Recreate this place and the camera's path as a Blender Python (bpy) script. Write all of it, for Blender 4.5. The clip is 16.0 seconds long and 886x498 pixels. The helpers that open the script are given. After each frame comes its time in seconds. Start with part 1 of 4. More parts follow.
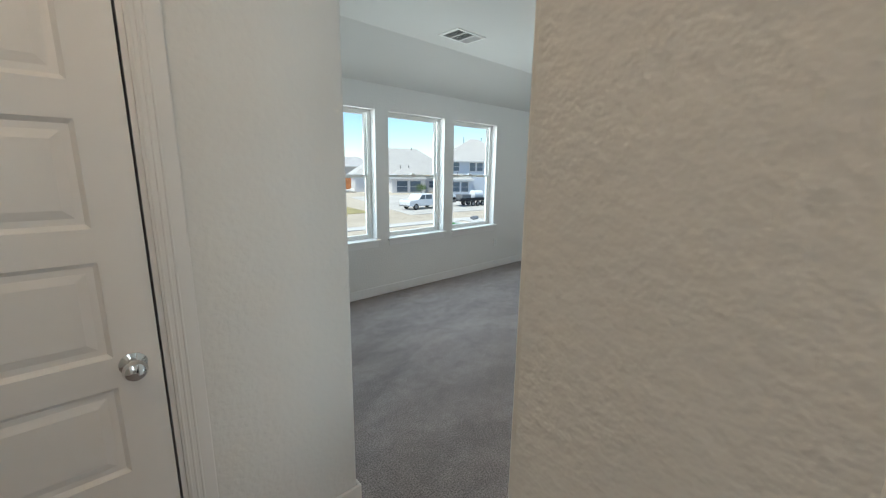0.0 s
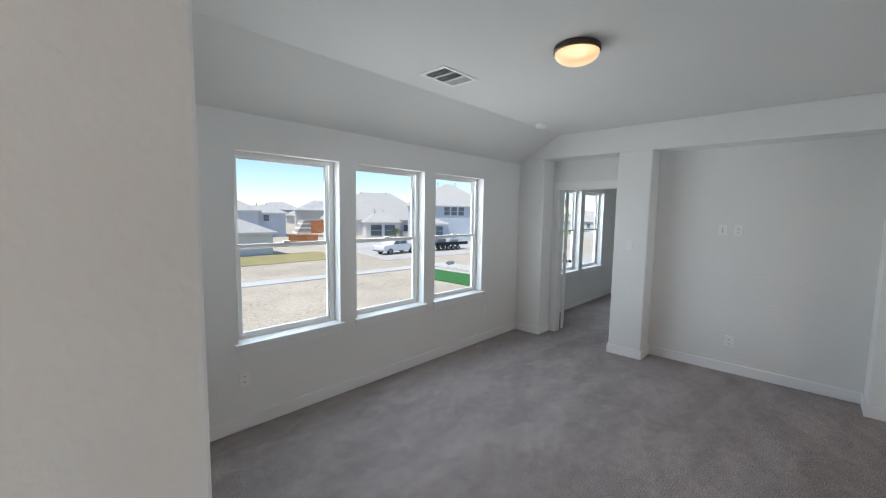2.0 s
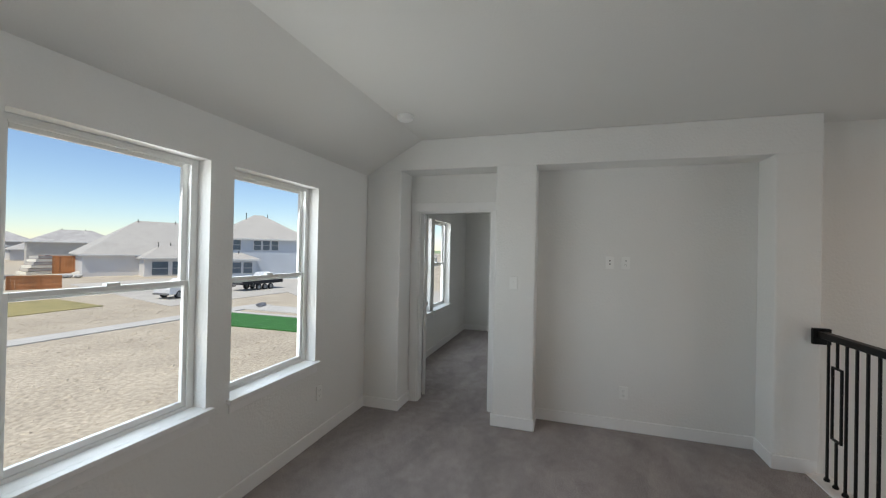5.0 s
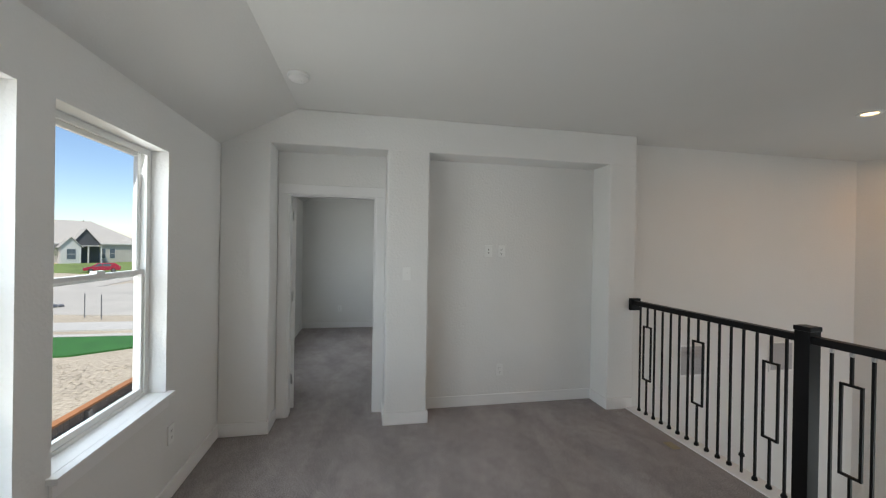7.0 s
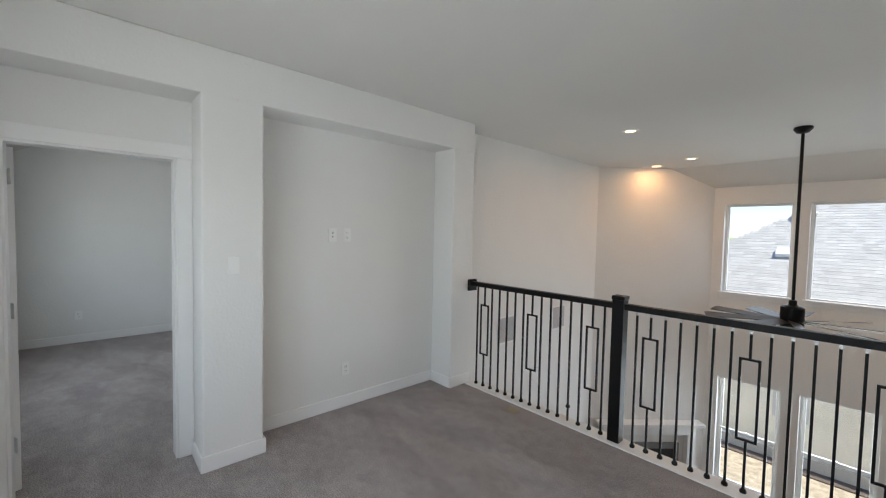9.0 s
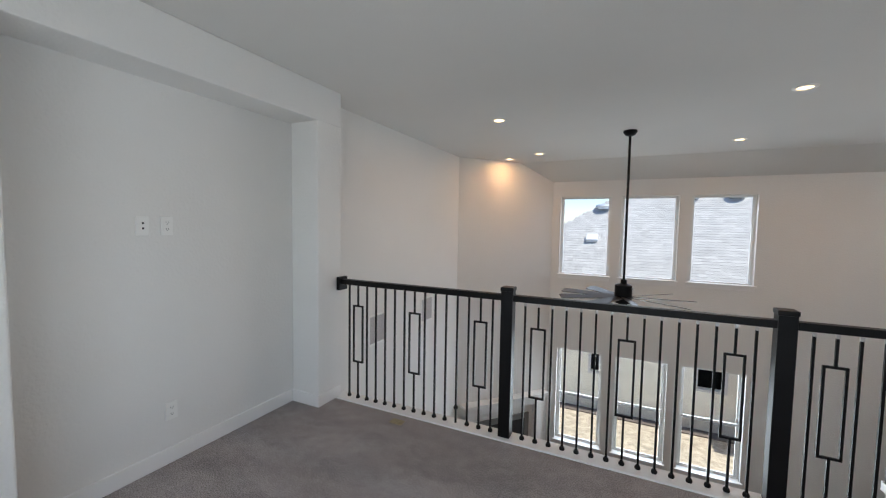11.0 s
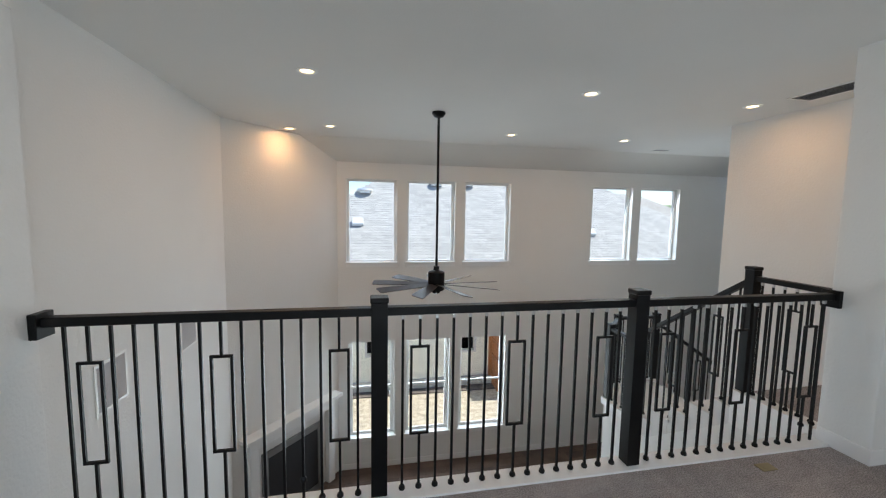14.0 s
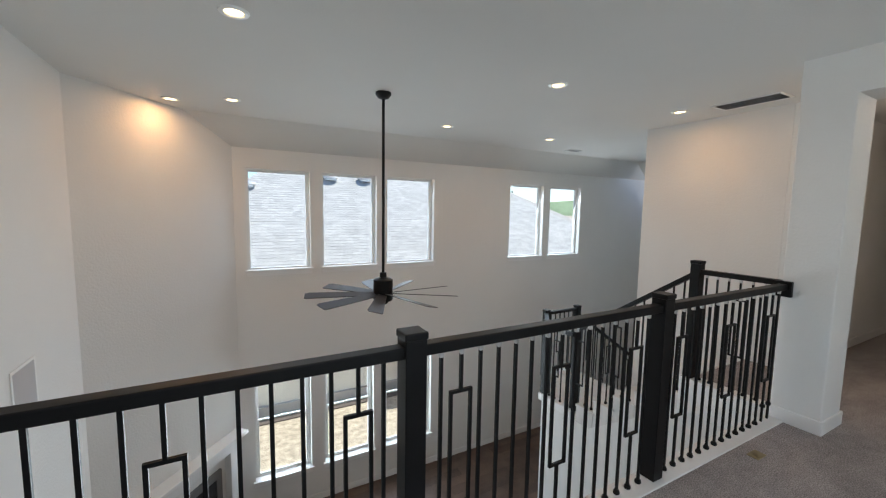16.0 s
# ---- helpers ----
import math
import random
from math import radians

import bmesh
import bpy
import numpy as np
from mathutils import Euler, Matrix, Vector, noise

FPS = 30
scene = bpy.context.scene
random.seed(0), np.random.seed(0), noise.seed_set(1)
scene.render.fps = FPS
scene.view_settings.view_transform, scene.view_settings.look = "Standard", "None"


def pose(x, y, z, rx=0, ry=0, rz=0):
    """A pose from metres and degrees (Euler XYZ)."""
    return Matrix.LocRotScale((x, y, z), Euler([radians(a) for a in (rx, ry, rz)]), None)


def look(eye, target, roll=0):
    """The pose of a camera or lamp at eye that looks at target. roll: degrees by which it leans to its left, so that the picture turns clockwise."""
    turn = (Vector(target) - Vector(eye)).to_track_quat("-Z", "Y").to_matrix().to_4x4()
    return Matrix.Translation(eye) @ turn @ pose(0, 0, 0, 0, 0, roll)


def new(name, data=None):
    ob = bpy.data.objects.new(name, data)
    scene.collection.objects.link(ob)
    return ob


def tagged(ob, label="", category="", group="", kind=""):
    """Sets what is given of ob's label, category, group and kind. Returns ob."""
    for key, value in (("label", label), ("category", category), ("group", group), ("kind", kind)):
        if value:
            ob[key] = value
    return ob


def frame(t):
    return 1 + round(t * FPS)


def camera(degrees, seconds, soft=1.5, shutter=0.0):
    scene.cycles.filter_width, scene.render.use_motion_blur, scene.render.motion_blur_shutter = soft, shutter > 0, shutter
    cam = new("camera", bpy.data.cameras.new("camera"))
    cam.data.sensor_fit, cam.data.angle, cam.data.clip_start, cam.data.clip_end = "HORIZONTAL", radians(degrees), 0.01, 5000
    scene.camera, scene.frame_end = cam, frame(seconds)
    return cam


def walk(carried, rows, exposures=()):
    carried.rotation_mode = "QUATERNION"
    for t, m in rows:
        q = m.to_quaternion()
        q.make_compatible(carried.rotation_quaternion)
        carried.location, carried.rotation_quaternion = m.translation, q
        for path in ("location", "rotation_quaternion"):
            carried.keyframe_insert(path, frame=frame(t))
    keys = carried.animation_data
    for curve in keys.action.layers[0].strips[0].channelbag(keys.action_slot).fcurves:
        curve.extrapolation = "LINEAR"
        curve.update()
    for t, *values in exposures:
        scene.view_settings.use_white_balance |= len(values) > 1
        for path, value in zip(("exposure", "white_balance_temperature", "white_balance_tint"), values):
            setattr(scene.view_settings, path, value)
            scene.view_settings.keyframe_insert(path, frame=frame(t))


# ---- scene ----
cam = camera(97.4, 16.0, soft=1.2)
METRES, EYE, TILT, LEAN, TURN = 6.816, 1.496, 0.0, 0.0, -43.1
ROWS = [
    (0.0, 0.0, 0.0, 0.0, 0.17, -11.58, -0.85),
    (0.5, -0.0083, 0.035, 0.0122, 4.38, -11.38, -0.79),
    (1.0, -0.0177, 0.0688, 0.0226, 4.19, -9.99, -0.8),
    (1.5, -0.0194, 0.0985, 0.0271, 1.0, -7.57, -0.92),
    (2.0, -0.01, 0.1367, 0.0289, -3.61, -5.32, -0.88),
    (2.5, -0.001, 0.1741, 0.0296, -7.69, -3.33, -0.94),
    (3.0, 0.0072, 0.2161, 0.0286, -11.1, -1.95, -0.89),
    (3.5, 0.017, 0.2538, 0.0274, -14.73, -1.06, -0.88),
    (4.0, 0.0251, 0.2992, 0.024, -18.74, -0.51, -0.96),
    (6.5, -0.0444, 0.455, 0.0139, -50.64, 0.46, -1.06),
    (7.0, -0.0524, 0.479, 0.0125, -58.15, -0.2, -0.94),
    (7.5, -0.0506, 0.5016, 0.0145, -66.56, -1.33, -0.99),
    (8.0, -0.0343, 0.5273, 0.0137, -74.83, -1.97, -1.08),
    (8.5, -0.0253, 0.55, 0.0156, -82.46, -2.34, -1.23),
    (9.0, -0.0194, 0.5774, 0.0145, -89.03, -2.48, -1.2),
    (11.5, 0.0738, 0.6115, 0.013, -117.28, -3.79, -0.91),
    (12.0, 0.0947, 0.6224, 0.0151, -123.65, -4.15, -0.92),
    (12.5, 0.1219, 0.6208, 0.0138, -129.28, -4.62, -1.01),
    (13.0, 0.1539, 0.6124, 0.0142, -134.81, -4.87, -0.94),
    (13.5, 0.1793, 0.612, 0.0136, -141.14, -5.11, -0.87),
    (14.0, 0.2142, 0.6165, 0.015, -148.06, -5.36, -0.98),
    (14.5, 0.2448, 0.6179, 0.0164, -154.2, -5.54, -1.03),
    (15.0, 0.2787, 0.6029, 0.0143, -158.98, -5.57, -1.01),
    (15.5, 0.3096, 0.5918, 0.0145, -162.58, -5.55, -0.97),
    (16.0, 0.3478, 0.5878, 0.0148, -165.51, -5.55, -0.94),
]
walk_exposures = [(0.0, 0.94, 6350, 2), (0.5, 0.93, 6400, 3), (1.0, 0.93, 6750, 11), (2.0, 0.82, 6400, 10), (3.0, 0.70, 6650, 10), (4.0, 0.48, 6900, 10), (6.5, 0.52, 6950, 10), (7.2, 0.72, 6950, 10), (8.0, 1.02, 6950, 12), (8.5, 1.04, 6850, 11),
                  (9.2, 0.98, 6700, 10), (11.5, 0.90, 6500, 11), (14.0, 0.96, 6450, 8), (16.0, 0.98, 6450, 8)]
walk(cam, [(t, pose(0, 0, EYE, TILT, LEAN, TURN) @ pose(METRES * x, METRES * y, METRES * z, 90 + pitch, roll, yaw)) for t, x, y, z, yaw, pitch, roll in ROWS], walk_exposures)

# ---- world, sun, lamps ----
SUN_EL, SUN_AZ = radians(62), radians(275)  # azimuth clockwise from +y
world = bpy.data.worlds.new("sky")
scene.world = world
world.use_nodes = True
wn = world.node_tree.nodes
sky = wn.new("ShaderNodeTexSky")
sky.sky_type = "NISHITA"
sky.sun_disc = False
sky.sun_elevation, sky.sun_rotation = SUN_EL, SUN_AZ
sky.air_density, sky.dust_density, sky.ozone_density = 1.0, 0.05, 2.2
wn["Background"].inputs["Strength"].default_value = 0.108
tint = wn.new("ShaderNodeVectorMath")
tint.operation = "MULTIPLY"
tint.inputs[1].default_value = (0.90, 0.96, 1.09)
world.node_tree.links.new(sky.outputs["Color"], tint.inputs[0])
world.node_tree.links.new(tint.outputs["Vector"], wn["Background"].inputs["Color"])
sun = new("sun", bpy.data.lights.new("sun", "SUN"))
sun.data.energy, sun.data.angle, sun.data.color = 3.2, radians(0.5), (1.0, 0.95, 0.88)
sun_from = Vector((math.sin(SUN_AZ) * math.cos(SUN_EL), math.cos(SUN_AZ) * math.cos(SUN_EL), math.sin(SUN_EL)))
sun.matrix_world = look(sun_from * 60, (0, 0, 0))


def bulb(name, place, watts, colour, radius=0.03):
    ob = new(name, bpy.data.lights.new(name, "POINT"))
    ob.data.energy, ob.data.color, ob.data.shadow_soft_size = watts, colour, radius
    ob.location = place
    return ob


def downlight(name, place, watts, colour, size=0.11):
    ob = new(name, bpy.data.lights.new(name, "AREA"))
    ob.data.shape, ob.data.size, ob.data.energy, ob.data.color = "DISK", size, watts, colour
    ob.location = place
    return ob


WARM = (1.0, 0.53, 0.23)
CEIL = 2.735
LOW = -3.13
GROUND = -3.4
CANS = [(4.41, -1.39), (4.98, -3.81), (4.41, -3.50), (1.87, -3.39), (1.86, -1.37), (0.07, -3.34), (0.06, -1.34)]
for cx, cy in CANS:
    downlight("downlight_bulb", (cx, cy, CEIL - 0.012), 2.1, WARM)
dome = new("dome_bulb", bpy.data.lights.new("dome_bulb", "SPOT"))
dome.data.energy, dome.data.color, dome.data.shadow_soft_size = 5.5, (1.0, 0.92, 0.82), 0.025
dome.data.spot_size, dome.data.spot_blend = radians(168), 0.35
dome.location = (2.98, 1.86, CEIL - 0.075)
bulb("hall_bulb", (-0.45, 0.40, CEIL - 0.2), 5.4, (1.0, 0.75, 0.55))


NY, SY = 3.80, -4.86
NWIN = [(1.62, 2.50), (2.675, 3.555), (3.725, 4.60), (6.68, 7.54), (7.70, 8.60)]
NZ = (0.675, 2.13)
SWIN = [(3.395, 4.27), (2.345, 3.225), (1.285, 2.17), (-1.275, -0.40), (-2.36, -1.46)]
SZ = (0.70, 2.15)
SLOW = [(3.43, 4.25), (2.40, 3.22), (1.30, 2.20)]
SLZ = (-2.53, -0.735)


def window_light(x0, x1, z0, z1, y, s, watts, rise, colour, turn=0):
    """An added fill lamp just outside one window opening, on top of the sky and sun; rise: degrees upwards (like the
    lit ground's bounce) or downwards (like the sky); turn: degrees eastwards, away from the sunny side of the sky.
    """
    ob = new("window_daylight", bpy.data.lights.new("window_daylight", "AREA"))
    ob.data.shape, ob.data.size, ob.data.size_y = "RECTANGLE", x1 - x0, z1 - z0
    ob.data.energy, ob.data.color, ob.data.spread = watts, colour, radians(165)
    eye = Vector(((x0 + x1) / 2, y + s * 0.22, (z0 + z1) / 2))
    ob.matrix_world = look(eye, eye + Vector((math.sin(radians(turn)), -s * math.cos(radians(turn)) * math.cos(radians(rise)), math.sin(radians(rise)))))


SKYLIGHT, BOUNCE = (0.81, 0.905, 1.0), (1.0, 0.93, 0.78)
# fill lamps added at every opening to brighten the rooms beyond the real daylight
for a, b in NWIN:
    window_light(a, b, *NZ, NY, 1, 8.6, -14, SKYLIGHT, 8)
    window_light(a, b, *NZ, NY, 1, 1.0, 25, BOUNCE)
for a, b in SWIN:
    window_light(a, b, *SZ, SY, -1, 3.9 if a > 0 else 9.0, -18, SKYLIGHT)
for a, b in SLOW:
    window_light(a, b, *SLZ, SY, -1, 17.0, 0, SKYLIGHT)


# ---- materials ----
def material(name, colour, rough=0.5, metal=0.0, vary=0.06, vary_scale=2.0, bump=0.0, bump_scale=60.0, fine=None, spec=0.5, colour2=None, coat=0.0):
    m = bpy.data.materials.new(name)
    m.use_nodes = True
    nt = m.node_tree
    n, l = nt.nodes, nt.links
    b = n["Principled BSDF"]
    b.inputs["Roughness"].default_value = rough
    b.inputs["Metallic"].default_value = metal
    b.inputs["Specular IOR Level"].default_value = spec
    b.inputs["Coat Weight"].default_value = coat
    geo = n.new("ShaderNodeNewGeometry")
    tex = n.new("ShaderNodeTexNoise")
    tex.inputs["Scale"].default_value = vary_scale
    tex.inputs["Detail"].default_value = 5
    l.new(geo.outputs["Position"], tex.inputs["Vector"])
    ramp = n.new("ShaderNodeValToRGB")
    c2 = colour2 or tuple(c * (1 - vary) for c in colour)
    c1 = colour if colour2 else tuple(min(1, c * (1 + vary)) for c in colour)
    ramp.color_ramp.elements[0].position, ramp.color_ramp.elements[1].position = 0.35, 0.65
    ramp.color_ramp.elements[0].color = (*c2, 1)
    ramp.color_ramp.elements[1].color = (*c1, 1)
    l.new(tex.outputs["Fac"], ramp.inputs["Fac"])
    out = ramp.outputs["Color"]
    if fine:
        t2 = n.new("ShaderNodeTexNoise")
        t2.inputs["Scale"].default_value = fine[0]
        t2.inputs["Detail"].default_value = 3
        l.new(geo.outputs["Position"], t2.inputs["Vector"])
        mr = n.new("ShaderNodeMapRange")
        mr.inputs["From Min"].default_value, mr.inputs["From Max"].default_value = 0.3, 0.7
        mr.inputs["To Min"].default_value, mr.inputs["To Max"].default_value = 1 - fine[1], 1 + fine[1]
        l.new(t2.outputs["Fac"], mr.inputs["Value"])
        mix = n.new("ShaderNodeVectorMath")
        mix.operation = "SCALE"
        l.new(out, mix.inputs[0])
        l.new(mr.outputs["Result"], mix.inputs["Scale"])
        out = mix.outputs["Vector"]
    l.new(out, b.inputs["Base Color"])
    if bump:
        t3 = n.new("ShaderNodeTexNoise")
        t3.inputs["Scale"].default_value = bump_scale
        t3.inputs["Detail"].default_value = 2
        l.new(geo.outputs["Position"], t3.inputs["Vector"])
        bp = n.new("ShaderNodeBump")
        bp.inputs["Strength"].default_value = 1.0
        bp.inputs["Distance"].default_value = bump
        l.new(t3.outputs["Fac"], bp.inputs["Height"])
        l.new(bp.outputs["Normal"], b.inputs["Normal"])
    return m


def streaks(m, amount):
    """Brushed pile: overlapping vacuum lanes in two directions, broken up by footprints and soft patches."""
    nt = m.node_tree
    n, l = nt.nodes, nt.links
    b = n["Principled BSDF"]
    geo = n.new("ShaderNodeNewGeometry")
    total = None
    for turn, scale, stretch, warp in ((0.42, 2.2, 4.5, 0.3), (-0.15, 2.6, 3.5, 0.4), (0.1, 2.4, 1.0, 1.0)):
        mp, tx, mr = n.new("ShaderNodeMapping"), n.new("ShaderNodeTexNoise"), n.new("ShaderNodeMapRange")
        mp.vector_type = "TEXTURE"
        mp.inputs["Rotation"].default_value = (0, 0, turn)
        mp.inputs["Scale"].default_value = (stretch, 0.8, 1.0)
        tx.inputs["Scale"].default_value, tx.inputs["Detail"].default_value, tx.inputs["Distortion"].default_value = scale, 4.0, warp
        mr.interpolation_type = "SMOOTHSTEP"
        mr.inputs["From Min"].default_value, mr.inputs["From Max"].default_value = 0.44, 0.56
        mr.inputs["To Min"].default_value, mr.inputs["To Max"].default_value = -amount, amount
        l.new(geo.outputs["Position"], mp.inputs["Vector"])
        l.new(mp.outputs["Vector"], tx.inputs["Vector"])
        l.new(tx.outputs["Fac"], mr.inputs["Value"])
        add = n.new("ShaderNodeMath")
        add.operation = "ADD"
        l.new(mr.outputs["Result"], add.inputs[0])
        if total:
            l.new(total, add.inputs[1])
        else:
            add.inputs[1].default_value = 1.0
        total = add.outputs[0]
    mix = n.new("ShaderNodeVectorMath")
    mix.operation = "SCALE"
    l.new(b.inputs["Base Color"].links[0].from_socket, mix.inputs[0])
    l.new(total, mix.inputs["Scale"])
    l.new(mix.outputs["Vector"], b.inputs["Base Color"])


def glass(name, tint=(0.94, 0.96, 0.96)):
    m = bpy.data.materials.new(name)
    m.use_nodes = True
    nt = m.node_tree
    n, l = nt.nodes, nt.links
    n.remove(n["Principled BSDF"])
    tr, gl, mx, fr = n.new("ShaderNodeBsdfTransparent"), n.new("ShaderNodeBsdfGlossy"), n.new("ShaderNodeMixShader"), n.new("ShaderNodeLayerWeight")
    tr.inputs["Color"].default_value = (*tint, 1)
    gl.inputs["Roughness"].default_value = 0.02
    fr.inputs["Blend"].default_value = 0.5
    power, scale = n.new("ShaderNodeMath"), n.new("ShaderNodeMath")
    power.operation, scale.operation = "POWER", "MULTIPLY_ADD"
    power.inputs[1].default_value = 5.0
    scale.inputs[1].default_value, scale.inputs[2].default_value = 0.05, 0.002
    l.new(fr.outputs["Facing"], power.inputs[0])
    l.new(power.outputs[0], scale.inputs[0])
    l.new(scale.outputs[0], mx.inputs["Fac"])
    l.new(tr.outputs[0], mx.inputs[1])
    l.new(gl.outputs[0], mx.inputs[2])
    l.new(mx.outputs[0], n["Material Output"].inputs["Surface"])
    return m


def glow(name, colour, strength, clear=0.0):
    m = bpy.data.materials.new(name)
    m.use_nodes = True
    nt = m.node_tree
    n, l = nt.nodes, nt.links
    b = n["Principled BSDF"]
    b.inputs["Base Color"].default_value = (*colour, 1)
    b.inputs["Roughness"].default_value = 0.35
    b.inputs["Emission Color"].default_value = (*colour, 1)
    b.inputs["Emission Strength"].default_value = strength
    if clear:
        tr, mx = n.new("ShaderNodeBsdfTransparent"), n.new("ShaderNodeMixShader")
        mx.inputs["Fac"].default_value = clear
        l.new(b.outputs[0], mx.inputs[1])
        l.new(tr.outputs[0], mx.inputs[2])
        l.new(mx.outputs[0], n["Material Output"].inputs["Surface"])
    return m


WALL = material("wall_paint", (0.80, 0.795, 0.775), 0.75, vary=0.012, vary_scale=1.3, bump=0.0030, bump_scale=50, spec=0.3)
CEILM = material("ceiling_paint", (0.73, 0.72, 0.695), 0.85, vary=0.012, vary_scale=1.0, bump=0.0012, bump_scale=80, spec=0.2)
TRIM = material("trim_paint", (0.85, 0.845, 0.835), 0.38, vary=0.01, vary_scale=3, bump=0.0001, bump_scale=40)
VINYL = material("window_vinyl", (0.80, 0.80, 0.78), 0.35, vary=0.01, vary_scale=4)
CARPET = material("carpet", (0.385, 0.348, 0.342), 0.97, vary_scale=14, colour2=(0.335, 0.302, 0.297), fine=(130, 0.5), bump=0.005, bump_scale=230, spec=0.1)
BLACK = material("black_paint", (0.005, 0.005, 0.0055), 0.42, spec=0.22, vary=0.2, vary_scale=8, bump=0.0002, bump_scale=120)
WOODFL = material("plank_floor", (0.13, 0.085, 0.065), 0.4, vary_scale=3, colour2=(0.075, 0.05, 0.04), fine=(40, 0.15), bump=0.0004, bump_scale=60)
CHROME = material("chrome", (0.8, 0.8, 0.8), 0.08, metal=1.0, vary=0.02)
BRONZE = material("bronze", (0.10, 0.075, 0.055), 0.4, metal=0.8, vary=0.1)
PLASTIC = material("white_plastic", (0.86, 0.86, 0.84), 0.35, vary=0.01)
GREYS = material("grille_slat", (0.55, 0.55, 0.56), 0.5, vary=0.03)
DARK = material("dark_recess", (0.02, 0.02, 0.022), 0.8, vary=0.1)
GREYV = material("grille_grey", (0.42, 0.42, 0.43), 0.5, vary=0.03)
BLADE = material("fan_blade", (0.045, 0.045, 0.05), 0.42, vary=0.15, vary_scale=6)
GLASS = glass("window_glass")
DOME = glow("frosted_dome", (1.0, 0.56, 0.26), 0.55, 0.25)
DOME.node_tree.nodes["Principled BSDF"].inputs["Base Color"].default_value = (0.5, 0.44, 0.37, 1)
LENS = glow("can_lens", (1.0, 0.70, 0.38), 3.2)
NICKEL = material("bare_nickel", (0.62, 0.62, 0.62), 0.35, metal=0.7, vary=0.1)
STEEL = material("surround_steel", (0.22, 0.22, 0.22), 0.45, metal=0.4, vary=0.05)
BRASS = material("brass_cover", (0.36, 0.30, 0.18), 0.4, metal=0.6, vary=0.08)
SHEET = material("stair_cover", (0.70, 0.69, 0.67), 0.6, vary=0.05, vary_scale=5, bump=0.002, bump_scale=14)
DIRT = material("dry_dirt", (0.50, 0.43, 0.33), 0.95, vary_scale=0.35, colour2=(0.42, 0.36, 0.275), fine=(7, 0.28), bump=0.012, bump_scale=14)
STRAW = material("dry_grass", (0.36, 0.30, 0.13), 0.95, vary_scale=0.8, colour2=(0.26, 0.23, 0.10), fine=(6, 0.2), bump=0.04, bump_scale=5)
CONC = material("concrete", (0.52, 0.50, 0.46), 0.85, vary=0.06, vary_scale=0.5, fine=(8, 0.05))
ROADM = material("road_concrete", (0.47, 0.44, 0.39), 0.9, vary=0.08, vary_scale=0.3, fine=(5, 0.06))
TURF = material("green_turf", (0.035, 0.15, 0.03), 0.9, vary=0.12, vary_scale=1.2, fine=(20, 0.15), bump=0.02, bump_scale=30)
GRASSG = material("green_grass", (0.16, 0.22, 0.06), 0.95, vary=0.25, vary_scale=0.3, fine=(4, 0.2))
SHING = material("shingle_tan", (0.46, 0.45, 0.425), 0.9, vary=0.04, vary_scale=1.1, fine=(9, 0.07), bump=0.003, bump_scale=12)
SHINGN = material("shingle_weathered", (0.43, 0.405, 0.37), 0.9, vary=0.06, vary_scale=0.9, fine=(4.5, 0.14), bump=0.012, bump_scale=5)
HILL = material("hazy_hill", (0.30, 0.38, 0.22), 1.0, vary=0.2, vary_scale=0.02)
SHINGG = material("shingle_grey", (0.42, 0.40, 0.38), 0.9, vary=0.15, vary_scale=0.8, fine=(6, 0.15))
SIDEB = material("siding_blue_grey", (0.50, 0.53, 0.57), 0.7, vary=0.04, vary_scale=0.6)
SIDEW = material("siding_white", (0.62, 0.605, 0.59), 0.7, vary=0.04, vary_scale=0.6)
SIDEC = material("sheathing_cream", (0.85, 0.81, 0.70), 0.8, vary=0.06, vary_scale=1.2, fine=(5, 0.05))
BRICKT = material("brick_tan", (0.47, 0.44, 0.40), 0.9, vary=0.08, vary_scale=1.5, fine=(12, 0.12))
FENCEM = material("fence_cedar", (0.40, 0.17, 0.07), 0.85, vary=0.2, vary_scale=0.7)
FENCED = material("fence_weathered", (0.14, 0.115, 0.10), 0.9, vary=0.2, vary_scale=2)
PANEB = material("far_pane", (0.10, 0.13, 0.16), 0.1, vary=0.1)
CARW = material("car_white", (0.75, 0.75, 0.75), 0.25, vary=0.01, coat=0.5)
CARR = material("car_red", (0.42, 0.02, 0.05), 0.25, vary=0.02, coat=0.5)
RUBBER = material("rubber", (0.02, 0.02, 0.02), 0.8, vary=0.1)
LEAF = material("leaf", (0.08, 0.13, 0.04), 0.8, vary=0.3, vary_scale=1.5)
BARK = material("bark", (0.16, 0.12, 0.09), 0.9, vary=0.15, vary_scale=5)


def per_piece(m, amount):
    """Vary a material from piece to piece."""
    nt = m.node_tree
    n, l = nt.nodes, nt.links
    b = n["Principled BSDF"]
    src = b.inputs["Base Color"].links[0].from_socket
    geo = n.new("ShaderNodeNewGeometry")
    mr = n.new("ShaderNodeMapRange")
    mr.inputs["To Min"].default_value, mr.inputs["To Max"].default_value = 1 - amount, 1 + amount
    l.new(geo.outputs["Random Per Island"], mr.inputs["Value"])
    mix = n.new("ShaderNodeVectorMath")
    mix.operation = "SCALE"
    l.new(src, mix.inputs[0])
    l.new(mr.outputs["Result"], mix.inputs["Scale"])
    l.new(mix.outputs["Vector"], b.inputs["Base Color"])


streaks(CARPET, 0.045)
per_piece(SHING, 0.11)
per_piece(FENCEM, 0.15)
per_piece(FENCED, 0.25)
per_piece(WOODFL, 0.25)


